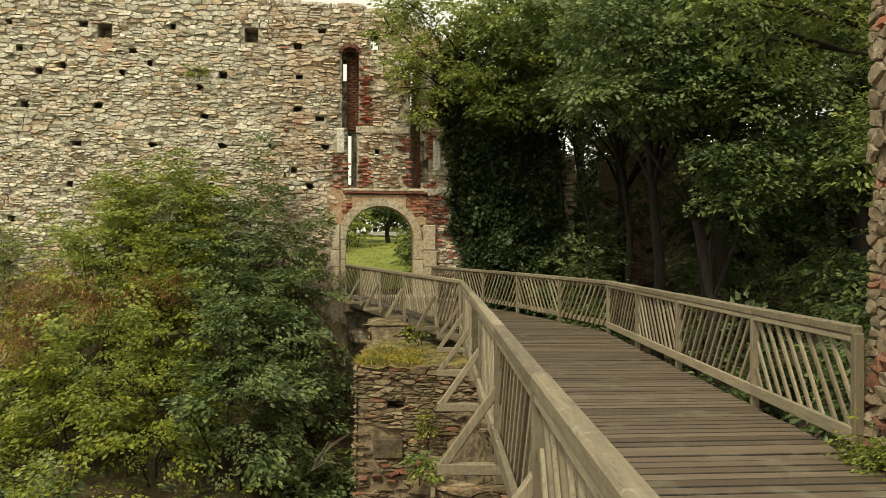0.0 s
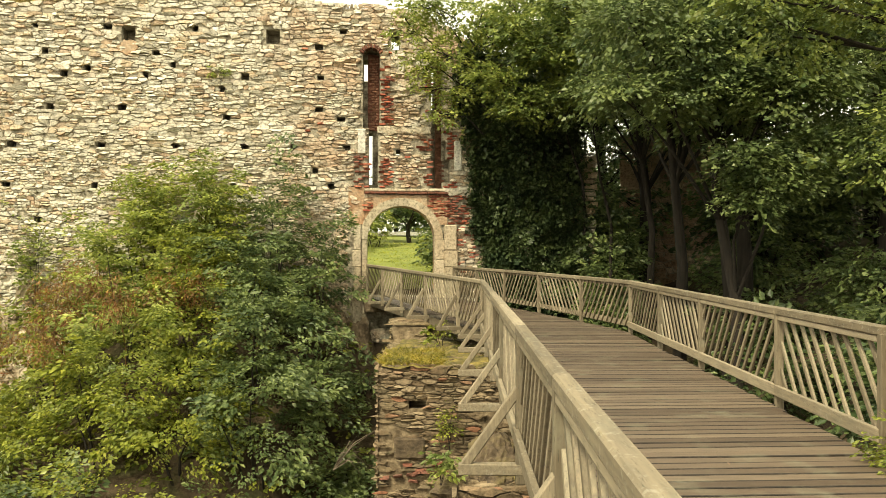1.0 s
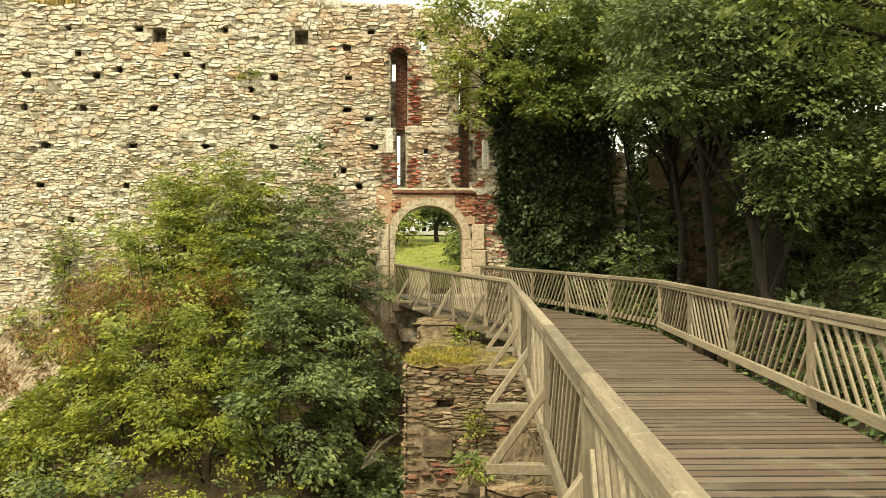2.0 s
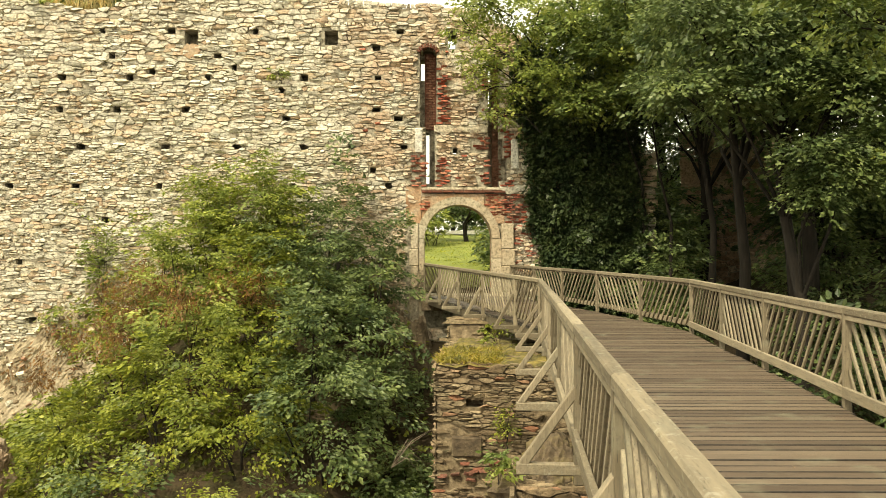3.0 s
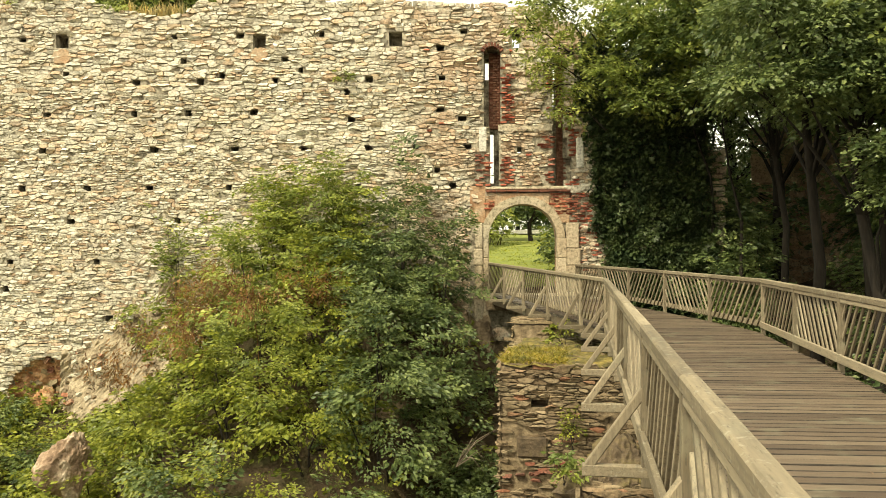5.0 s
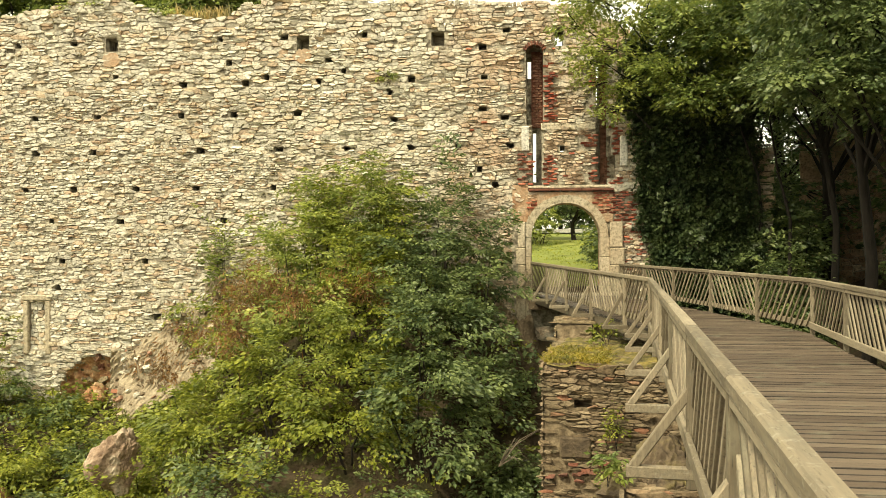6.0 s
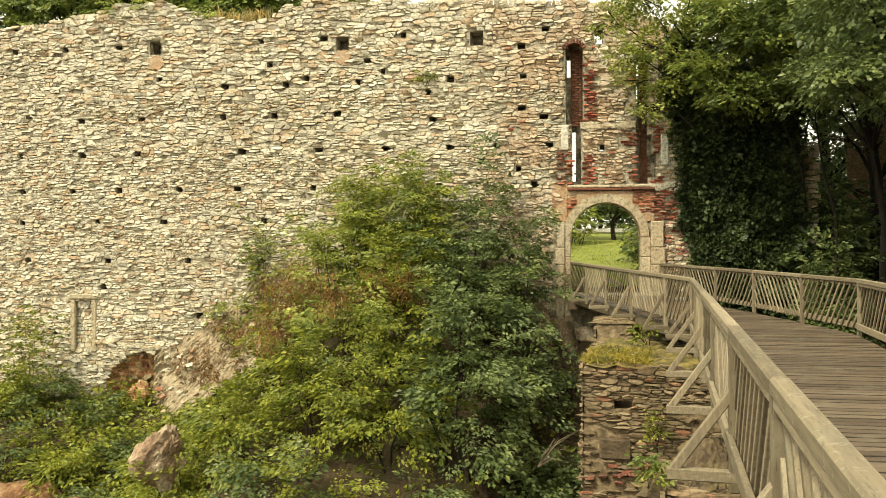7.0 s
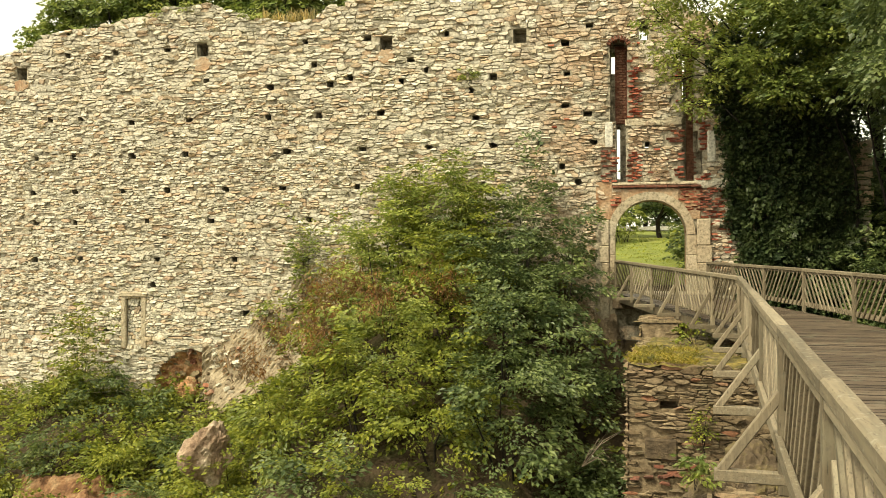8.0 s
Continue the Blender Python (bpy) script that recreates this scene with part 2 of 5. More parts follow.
def tubes(name, runs, mat, seg=7):
    vs, fs, n = [], [], 0
    for pts, radii in runs:
        v, f = tube(pts, radii, seg)
        vs.append(v), fs.append(f + n)
        n += len(v)
    return mesh_from(name, np.concatenate(vs), np.concatenate(fs), mat, True)


def unit(v):
    return v / np.maximum(np.linalg.norm(v, axis=-1, keepdims=True), 1e-9)


def leaves(name, centres, outward, per, spread, size, mat, r, flat=0.16, width=0.58, upright=1.0, lobed=False):
    """Layered sprays of folded leaves: each spray fans out along a drooping twig."""
    n = len(centres)
    o1 = unit(outward + r.normal(0, 0.35, outward.shape))
    o1 = unit(o1 * np.array([1, 1, 0.35]) + np.array([0, 0, -0.12]))
    tilt = unit(np.array([0, 0, upright]) + outward * 0.42 + r.normal(0, 0.26, outward.shape))
    s1 = unit(np.cross(tilt, o1))
    tilt = unit(np.cross(o1, s1))
    big = (0.65 + 0.8 * r.random((n, 1)))
    c, o, s, t, g = (np.repeat(a, per, 0) for a in (centres, o1, s1, tilt, big))
    m = n * per
    along, across = r.uniform(-0.7, 1.2, (m, 1)), r.uniform(-0.95, 0.95, (m, 1))
    p = c + (o * along + s * across * (1.2 - 0.5 * np.abs(along)) + t * r.normal(0, flat, (m, 1)) + np.array([0, 0, -0.16]) * (along ** 2)) * spread * g
    axis = unit(o * 0.75 + s * (across * 0.9 + r.normal(0, 0.35, (m, 1))) + np.array([0, 0, -0.25]) + r.normal(0, 0.15, (m, 3)))
    nrm = unit(t + r.normal(0, 0.5, (m, 3)))
    side = unit(np.cross(nrm, axis))
    nrm = unit(np.cross(axis, side))
    L = size * g * (0.6 + 0.6 * r.random((m, 1)))
    w = L * width * 0.5
    lift = nrm * (w * (0.1 + 0.45 * r.random((m, 1))))
    if lobed:
        w = w * 1.35
        v = np.stack([p, p + axis * L * 0.3 + side * w + lift, p + axis * L * 0.56 + side * w * 0.42, p + axis * L * 0.74 + side * w * 0.62 + lift * 0.6, p + axis * L,
                      p + axis * L * 0.74 - side * w * 0.62 + lift * 0.6, p + axis * L * 0.56 - side * w * 0.42, p + axis * L * 0.3 - side * w + lift], 1).reshape(-1, 3)
        k = np.arange(m)[:, None] * 8
        return mesh_from(name, v, [np.concatenate([k + [0, 2, 1], k + [0, 7, 6]]), np.concatenate([k + [0, 4, 3, 2], k + [0, 6, 5, 4]])], mat)
    v = np.stack([p, p + axis * L * 0.45 + side * w + lift, p + axis * L, p + axis * L * 0.45 - side * w + lift], 1).reshape(-1, 3)
    k = np.arange(m)[:, None] * 4
    return mesh_from(name, v, np.concatenate([k + [0, 2, 1], k + [0, 3, 2]]), mat)


def blades(name, roots, height, mat, r, lean=0.5, width=0.02):
    """Upright bent blades from the roots."""
    n = len(roots)
    d = r.normal(0, lean, (n, 3))
    d[:, 2] = 1
    d = unit(d)
    h = height * (0.5 + r.random((n, 1)))
    s = unit(np.cross(d, r.normal(0, 1, (n, 3)))) * width
    mid = roots + d * h * 0.6
    tip = mid + unit(d * [1, 1, 0.3]) * h * 0.5
    v = np.stack([roots - s, roots + s, mid + s * 0.8, mid - s * 0.8, tip], 1).reshape(-1, 3)
    k = np.arange(n)[:, None] * 5
    return mesh_from(name, v, [k + [0, 1, 2, 3], k + [3, 2, 4]], mat)


def lump(p, scale=1.0):
    return noise.noise(Vector(p) * scale)


# ------------------------------------------------------------ ground
def smooth(a, b, x):
    t = np.clip((x - a) / (b - a), 0, 1)
    return t * t * (3 - 2 * t)


def wall_y(x):
    return 29.3 + 0.1 * (x + 2)


BASE_X = [-40, -27, -21, -18, -16, -14, -12, -9, -5, -3.5, 3, 12]
BASE_Z = [-4.5, -4.3, -3.9, -4.0, -3.9, -2.6, -0.4, 0.9, 0.6, -1.6, -1.8, -1.0]


def ground_z(x, y):
    """The ravine, the bank under the wall, the wooded ground past the bridge and the meadow inside the gate."""
    x, y = np.asarray(x, float), np.asarray(y, float)
    foot = np.interp(x, BASE_X, BASE_Z)
    gap = wall_y(x) - y
    bank = foot - 0.42 * np.clip(gap, 0, 3) - 0.72 * np.clip(gap - 3, 0, 40)
    floor_z = -7.0 + 0.8 * np.sin(x * 0.35) * np.sin(y * 0.3)
    z = np.maximum(bank, floor_z)
    near = smooth(4.2, 0.8, y) * smooth(-14, -5, x)
    z = z * (1 - near) - 0.06 * near
    right = smooth(3.9, 8.0, x)
    z = z * (1 - right) + right * (-3.4 + 0.5 * np.clip(x - 4, 0, 6) + 0.12 * np.clip(x - 10, 0, 60) + 0.10 * np.clip(y - 18, 0, 60))
    inside = smooth(1.0, 1.55, y - wall_y(x)) * smooth(6.5, 3.5, x)
    z = z * (1 - inside) + inside * (0.0 + 0.10 * np.clip(y - 31, 0, 26) + 0.05 * np.clip(x + 2, 0, 40))
    left = smooth(-24, -60, x)
    z = z * (1 - left) + left * -2.0
    return z


gx = np.unique(np.concatenate([np.linspace(-30, 30, 151), np.linspace(-2500, -30, 24), np.linspace(30, 2500, 24)]))
gy = np.unique(np.concatenate([np.linspace(-10, 60, 176), np.linspace(-2500, -10, 20), np.linspace(60, 2500, 24)]))
GX, GY = np.meshgrid(gx, gy)
GZ = ground_z(GX, GY)
bumps = np.array([noise.noise(Vector((a * 0.7, b * 0.7, 0))) for a, b in zip(GX.ravel(), GY.ravel())]).reshape(GX.shape)
GZ = GZ + 0.12 * bumps * (np.abs(GX) < 40)
gn = len(gx)
ii, jj = np.meshgrid(np.arange(gn - 1), np.arange(len(gy) - 1))
q0 = (jj * gn + ii).ravel()
ground = new("ground", mesh_from("ground", np.stack([GX, GY, GZ], -1).reshape(-1, 3), np.stack([q0, q0 + 1, q0 + gn + 1, q0 + gn], 1), M_EARTH, True))
tagged(ground, "brown earth of the ravine, bank and wood floor", "ground", kind="structure")

# ------------------------------------------------------------ rubble stones
def stone_template(r):
    """An irregular angular block, one unit wide and high, one deep, facing -y."""
    a = np.radians(np.array([-142, -126, -54, -38, 38, 54, 126, 142]) + r.uniform(-7, 7, 8))
    k = 0.5 / np.maximum(np.abs(np.cos(a)), np.abs(np.sin(a))) * r.uniform(0.9, 1.03, 8)
    x, z = np.cos(a) * k, np.sin(a) * k
    x, z = x * (1 + r.normal(0, 0.16) * z * 2 * 0.5), z * (1 + r.normal(0, 0.3) * x) + x * r.normal(0, 0.1)
    ring = np.stack([x, np.zeros(8), z], 1)
    front = ring * r.uniform(0.9, 0.98, (8, 1))
    tx, tz = r.normal(0, 0.5, 2)
    front[:, 1] = -np.clip(0.8 + tx * front[:, 0] + tz * front[:, 2] + r.uniform(-0.12, 0.12, 8), 0.3, 1.3)
    mid = np.array([[r.uniform(-0.25, 0.25), -r.uniform(0.75, 1.0), r.uniform(-0.2, 0.2)]])
    v = np.concatenate([ring, front, mid])
    i = np.arange(8)
    j = (i + 1) % 8
    quads = np.stack([i, j, j + 8, i + 8], 1)
    tris = np.stack([i + 8, j + 8, np.full(8, 16)], 1)
    return v, quads, tris


TEMPLATES = [stone_template(rng) for _ in range(16)]


def seeds(u0, u1, z0, z1, r, dz, ratio=(0.9, 3.4), wavy=1.0, drop=0.07):
    """Middles of rubble stones in wavy layers of changing height."""
    out, z = [], z0
    while z < z1:
        h = dz * r.uniform(0.5, 1.55)
        u = u0 - r.random() * h * 2
        while u < u1:
            w = h * r.uniform(*ratio)
            wave = wavy * (0.26 * lump((u * 0.4, z * 0.5, 3.1)) + 0.12 * lump((u * 1.2, z * 0.9, 9.0)))
            zz = z + h / 2 + wave
            if r.random() < 0.2 and h > dz:
                out.append((u + w / 2 + r.normal(0, 0.05) * w, zz + h * 0.24))
                out.append((u + w / 2 + r.normal(0, 0.1) * w, zz - h * 0.26))
            elif r.random() > drop:
                out.append((u + w / 2, zz + r.normal(0, 0.09) * h))
            u += w
        z += h
    return out


def cells(points, blanks, squeeze, reach):
    """The polygon nearest to each point, with heights counted squeeze-fold; the blanks take room but give no stone."""
    pts = [(u, z * squeeze) for u, z in points] + [(u, z * squeeze) for u, z in blanks]
    grid = {}
    for n, (x, y) in enumerate(pts):
        grid.setdefault((int(x // reach), int(y // reach)), []).append(n)
    out = []
    for n in range(len(points)):
        x, y = pts[n]
        gx0, gy0 = int(x // reach), int(y // reach)
        near = []
        for i in (-1, 0, 1):
            for j in (-1, 0, 1):
                for m in grid.get((gx0 + i, gy0 + j), ()):
                    if m != n:
                        qx, qy = pts[m]
                        near.append(((qx - x) ** 2 + (qy - y) ** 2, qx, qy))
        near.sort()
        e = reach * 0.62
        poly = [(x - e, y - e), (x + e, y - e), (x + e, y + e), (x - e, y + e)]
        for dd, qx, qy in near[:18]:
            nx, ny, c = qx - x, qy - y, (qx * qx + qy * qy - x * x - y * y) / 2
            new_poly = []
            prev = poly[-1]
            pv = prev[0] * nx + prev[1] * ny - c
            for p in poly:
                v = p[0] * nx + p[1] * ny - c
                if (v <= 0) != (pv <= 0):
                    t = pv / (pv - v)
                    new_poly.append((prev[0] + (p[0] - prev[0]) * t, prev[1] + (p[1] - prev[1]) * t))
                if v <= 0:
                    new_poly.append(p)
                prev, pv = p, v
            poly = new_poly
            if len(poly) < 3:
                break
        if len(poly) >= 3:
            out.append(np.array([(a, b / squeeze) for a, b in poly]))
    return out


def stone_from(poly, r, deep, gap):
    """One stone: verts round its own middle, quads, triangles; and the middle."""
    nxt = np.roll(poly, -1, 0)
    mids = (poly + nxt) / 2
    seg = np.linalg.norm(nxt - poly, axis=1)
    rows = []
    for p, m, l in zip(poly, mids, seg):
        rows.append(p)
        if l > 0.08:
            rows.append(m + r.normal(0, 0.055, 2) * l)
    poly = np.array(rows) + r.normal(0, 0.006, (len(rows), 2))
    c = poly.mean(0)
    d = poly - c
    ext = np.maximum(np.abs(d).max(0), 0.02)
    d = d * np.maximum(0.5, 1 - gap * r.uniform(0.25, 1.5) / ext) * r.uniform(0.92, 1.03, (len(d), 1))
    n = len(d)
    dep = r.uniform(*deep)
    inset = np.maximum(0.6, 1 - r.uniform(0.005, 0.022) / ext)
    fr = d * inset
    y = -dep * (1 + r.normal(0, 0.35) * d[:, 0] / ext[0] + r.normal(0, 0.3) * d[:, 1] / ext[1] + r.uniform(-0.12, 0.12, n))
    y = np.minimum(y, -0.006)
    v = np.concatenate([np.stack([d[:, 0], np.full(n, 0.01), d[:, 1]], 1), np.stack([fr[:, 0], y, fr[:, 1]], 1),
                        [[r.normal(0, 0.1) * ext[0], y.mean() - 0.1 * dep, r.normal(0, 0.1) * ext[1]]]])
    i = np.arange(n)
    j = (i + 1) % n
    return v, np.stack([i, j, j + n, i + n], 1), np.stack([i + n, j + n, np.full(n, 2 * n)], 1), c


def rubble_mesh(name, polys, mat, r, deep=(0.012, 0.085), gap=0.005):
    """All the stones in one mesh on the plane y = 0, facing -y."""
    vs, qs, ts, n = [], [], [], 0
    for poly in polys:
        v, q, t, c = stone_from(poly, r, deep, gap)
        vs.append(v + (c[0], 0, c[1]))
        qs.append(q + n), ts.append(t + n)
        n += len(v)
    return mesh_from(name, np.concatenate(vs), [np.concatenate(qs), np.concatenate(ts)], mat)


def rubble_pieces(polys, parent, mat, r, base=Matrix(), deep=(0.012, 0.085), gap=0.005):
    """Each stone an object of its own."""
    for poly in polys:
        v, q, t, c = stone_from(poly, r, deep, gap)
        part("stone", mesh_from("stone", v, [q, t], mat), mat, parent, m=base @ pose(c[0], 0, c[1]))


def joined_stones(name, stones, mat, r, deep=(0.02, 0.065), gap=0.004, turn=4):
    """All the stones (u, z, w, h) in one mesh on the plane y = 0, facing -y."""
    vs, qs, ts, n = [], [], [], 0
    for (u, z, w, h) in stones:
        tv, tq, tt = TEMPLATES[int(r.integers(16))]
        a = radians(r.normal(0, turn))
        p = tv * (w - gap, r.uniform(*deep), h - gap)
        if r.random() < 0.5:
            p = p * (1, 1, -1)
            tq, tt = tq[:, ::-1], tt[:, ::-1]
        x = p[:, 0] * math.cos(a) - p[:, 2] * math.sin(a)
        zz = p[:, 0] * math.sin(a) + p[:, 2] * math.cos(a)
        vs.append(np.stack([x + u, p[:, 1], zz + z], 1))
        qs.append(tq + n), ts.append(tt + n)
        n += 17
    return mesh_from(name, np.concatenate(vs), [np.concatenate(qs), np.concatenate(ts)], mat)


STONE_MESHES = {}


def stone_meshes(mat):
    if mat.name not in STONE_MESHES:
        STONE_MESHES[mat.name] = [mesh_from("stone", v, [q, t], mat) for v, q, t in TEMPLATES]
    return STONE_MESHES[mat.name]


def depth_wall(name, us, zs, depth, thick, mat):
    """A wall of cells between the lines us and zs: depth[i, j] is how far cell i, j is cut back from the front (thick: right through; NaN: no wall)."""
    vs, fs = [], []

    def quad(a, b, c, d):
        n = len(vs)
        vs.extend((a, b, c, d))
        fs.append((n, n + 1, n + 2, n + 3))
    ni, nj = depth.shape
    D = np.where(np.isnan(depth), thick, depth)

    def at(i, j):
        return D[i, j] if 0 <= i < ni and 0 <= j < nj else thick
    for i in range(ni):
        for j in range(nj):
            u0, u1, z0, z1, d = us[i], us[i + 1], zs[j], zs[j + 1], D[i, j]
            if d < thick:
                quad((u0, d, z0), (u1, d, z0), (u1, d, z1), (u0, d, z1))
                quad((u1, thick, z0), (u0, thick, z0), (u0, thick, z1), (u1, thick, z1))
            e = at(i + 1, j)
            if e != d:
                quad((u1, d, z0), (u1, e, z0), (u1, e, z1), (u1, d, z1))
            e = at(i, j + 1)
            if e != d:
                quad((u0, d, z1), (u1, d, z1), (u1, e, z1), (u0, e, z1))
            if i == 0 and d < thick:
                quad((u0, thick, z0), (u0, d, z0), (u0, d, z1), (u0, thick, z1))
    return mesh_from(name, np.array(vs), np.array(fs), mat)


# ------------------------------------------------------------ castle wall with gate
WALL = pose(-2.0, 29.3, 0, 0, 0, math.degrees(math.atan(0.1)))
THICK = 1.5
TOP_U = [-40, -25.3, -24.0, -23.2, -20.7, -18.8, -17.9, -16.0, -15.1, -13.3, -12.0, -11.7, -10.6, -6, -2, 0.5, 1.5, 2.6, 3.5, 4.6, 6]
TOP_Z = [8.8, 9.3, 9.5, 10.0, 10.2, 10.5, 10.7, 10.75, 10.3, 9.9, 9.9, 10.35, 10.5, 10.3, 10.1, 9.9, 9.3, 8.6, 8.0, 6.5, 5.0]


def top_z(u):
    return np.interp(u, TOP_U, TOP_Z) + 0.13 * lump((u * 1.3, 5, 0)) + 0.08 * lump((u * 4.1, 2, 0))


PUTLOGS = {9.1: [-12.4, -10.05, -7.15, -2.18, -17.97, -20.15, -22.24], 8.55: [-3.0], 8.25: [-12.08, -8.44], 7.85: [-7.89, -16.37], 7.5: [-13.8, -11.47, -8.8, -2.94, -5.48], 7.7: [-10.7], 7.07: [-6.26],
           6.4: [-3.0, -9.56, -11.9, -13.88, -17.07, -19.5], 6.6: [-21.68, -23.0], 6.1: [-2.24, -6.1],
           5.12: [-2.06, -3.84, -5.5, -7.8, -10.25, -13.15, -17.25, -19.45, -22.0, -23.65], 4.6: [-4.37], 4.32: [-3.11],
           3.77: [-2.57, -5.84, -10.46, -13.33, -15.6, -18.0, -19.9, -21.95, -23.8],
           2.6: [-12.3, -16.2, -18.86, -21.96, -23.7], 1.15: [-12.4, -15.26, -18.46, -21.74, -23.75], 0.2: [-18.6], -0.86: [-14.8], -1.55: [-20.65]}
HOLES = []  # u0, u1, z0, z1, depth
hr = np.random.default_rng(3)
for z, us in PUTLOGS.items():
    for u in us:
        w, h = hr.uniform(0.18, 0.32), hr.uniform(0.15, 0.24)
        HOLES.append((u - w / 2, u + w / 2, z - h / 2, z + h / 2, 0.6))
for u, z in ((-4.55, 8.85), (-9.36, 8.85), (-16.5, 9.0), (-24.3, 8.45)):
    HOLES.append((u - 0.23, u + 0.23, z - 0.22, z + 0.27, 0.7))
HOLES += [(-1.50, -0.92, 5.80, 8.42, 0.75), (-1.40, -1.02, 8.4, 8.54, 0.75), (-1.30, -0.98, 3.75, 5.8, 0.75), (-1.29, -1.17, 3.9, 5.72, THICK), (-1.48, -1.34, 7.55, 8.3, THICK),
          (0.86, 1.24, 3.75, 8.2, 0.8), (1.2, 1.5, 3.95, 4.75, 0.7), (1.2, 1.36, 4.7, 5.4, 0.6), (0.88, 0.98, 6.6, 7.3, THICK), (0.91, 1.02, 7.45, 8.1, THICK), (-0.52, -0.24, 8.5, 9.15, THICK), (-0.36, -0.2, 4.88, 5.08, THICK),
          (-19.74, -19.08, -2.1, -0.36, 0.2)]
ARCH_U, ARCH_R, SPRING = -0.17, 1.16, 1.97


# brick repairs: u0, u1, z0, z1, share of bricks kept
BRICK_ZONES = [(-0.92, -0.62, 5.9, 7.6, 0.95), (-0.95, -0.62, 3.75, 4.7, 0.92), (-1.82, -1.36, 3.75, 4.9, 0.85), (1.38, 1.64, 4.75, 5.65, 0.95), (1.28, 1.64, 3.75, 3.95, 0.9),
               (1.27, 1.45, 5.65, 6.4, 0.75), (0.3, 0.82, 4.95, 5.45, 0.7), (0.62, 0.86, 6.2, 7.6, 0.6), (0.55, 0.84, 3.75, 4.35, 0.7), (1.46, 2.1, 2.5, 3.5, 0.85),
               (0.72, 1.44, 2.75, 3.48, 0.9), (-1.5, -1.15, 2.6, 3.2, 0.8), (1.72, 2.3, 0.4, 2.4, 0.3), (-0.91, -0.68, 7.6, 8.4, 0.4), (-0.66, 0.8, 3.76, 4.8, 0.1), (-3.6, -2.0, 3.0, 8.6, 0.012)]


def in_bricks(u, z):
    return any(a < u < b and c < z < d and k > 0.55 for a, b, c, d, k in BRICK_ZONES)


def in_arch(u, z, grow=0.0):
    if z < SPRING:
        return abs(u - ARCH_U) < ARCH_R + grow and z > -0.15
    return math.hypot(u - ARCH_U, z - SPRING) < ARCH_R + grow


def in_hollow(u, z):
    """How deep the broken hollow at the wall's foot is."""
    e = ((u + 17.35) / 1.2) ** 2 + ((z + 3.3 - 0.3 * (u + 17.35)) / 1.05) ** 2 + 0.5 * lump((u * 1.5, z * 1.5, 4)) + 0.35 * lump((u * 4, z * 4, 4))
    return 0.65 * math.sqrt(1 - e) if e < 1 else 0.0


us = np.unique(np.round(np.concatenate([np.arange(-40, 6.01, 0.4), np.arange(-18.9, -15.9, 0.09), np.arange(-1.8, 1.6, 0.07), [h[0] for h in HOLES], [h[1] for h in HOLES]]), 3))
zs = np.unique(np.round(np.concatenate([np.arange(-8, 11.5, 0.4), np.arange(-4.5, -2.3, 0.09), np.arange(1.6, 3.4, 0.07), np.arange(9, 11.2, 0.1), [h[2] for h in HOLES], [h[3] for h in HOLES]]), 3))
depth = np.zeros((len(us) - 1, len(zs) - 1))
uc, zc = (us[1:] + us[:-1]) / 2, (zs[1:] + zs[:-1]) / 2
tops = np.array([top_z(u) for u in uc])
for i, u in enumerate(uc):
    depth[i, zc > tops[i] - 0.14] = np.nan
    if abs(u + 17.3) < 1.5:
        for j, z in enumerate(zc):
            depth[i, j] = max(depth[i, j], in_hollow(u, z))
    if abs(u - ARCH_U) < 1.6:
        for j, z in enumerate(zc):
            if in_arch(u, z, 0.1):
                depth[i, j] = THICK
for a, b, c, d, dep in HOLES:
    sel = np.ix_((uc > a) & (uc < b), (zc > c) & (zc < d))
    depth[sel] = np.maximum(depth[sel], dep)
wall = empty("castle_wall", WALL, label="tall ruined castle wall of pale rubble stone with small square holes", category="wall", kind="structure")
part("mortar_core", depth_wall("mortar_core", us, zs, depth, THICK, M_MORTAR), M_MORTAR, wall, "pale lime mortar core")


def taken(u, z, grow=0.0):
    """Whether a stone's middle would lie in an opening, in the gate's frame or above the wall's top."""
    if z > top_z(u) - 0.03 or in_arch(u, z, 0.36 + grow) or in_hollow(u, z) > 0 or in_bricks(u, z):
        return True
    if -1.98 - grow < u < 1.72 + grow and -1.4 < z < 2.5 or -1.5 - grow < u < 1.45 + grow and 2.4 < z < 3.74 + grow:
        return True
    return any(a - grow < u < b + grow and c - grow < z < d + grow for a, b, c, d, dep in HOLES)


wr = np.random.default_rng(11)
points = [p for p in seeds(-27, 5.8, -5.0, 11.3, wr, 0.115, (0.8, 3.6)) if not taken(*p, 0.03)]
blanks = []
for a, b, c, d, dep in HOLES:
    if b - a < 0.4 and d - c < 0.4 and dep < 1:
        blanks.append(((a + b) / 2 - 0.04, (c + d) / 2 + 0.03))
        blanks.append(((a + b) / 2 + 0.05, (c + d) / 2 - 0.03))
    else:
        for v in np.arange(c, d + 0.01, 0.09):
            blanks += [(a + 0.05, v), (b - 0.05, v)]
        for v in np.arange(a, b + 0.01, 0.09):
            blanks += [(v, c + 0.04), (v, d - 0.04)]
for v in np.arange(-1.4, 2.5, 0.09):
    blanks += [(-1.9, v), (1.64, v)]
for v in np.arange(-1.9, 1.7, 0.09):
    blanks += [(v, 2.46), (v, 3.70)]
for u in np.arange(-27, 6, 0.12):
    blanks += [(u, top_z(u) + 0.09), (u, top_z(u) + 0.25)]
for a, b, c, d, k in BRICK_ZONES:
    if k > 0.55:
        blanks += [(u, z) for u in np.arange(a + 0.03, b, 0.09) for z in np.arange(c + 0.03, d, 0.07)]
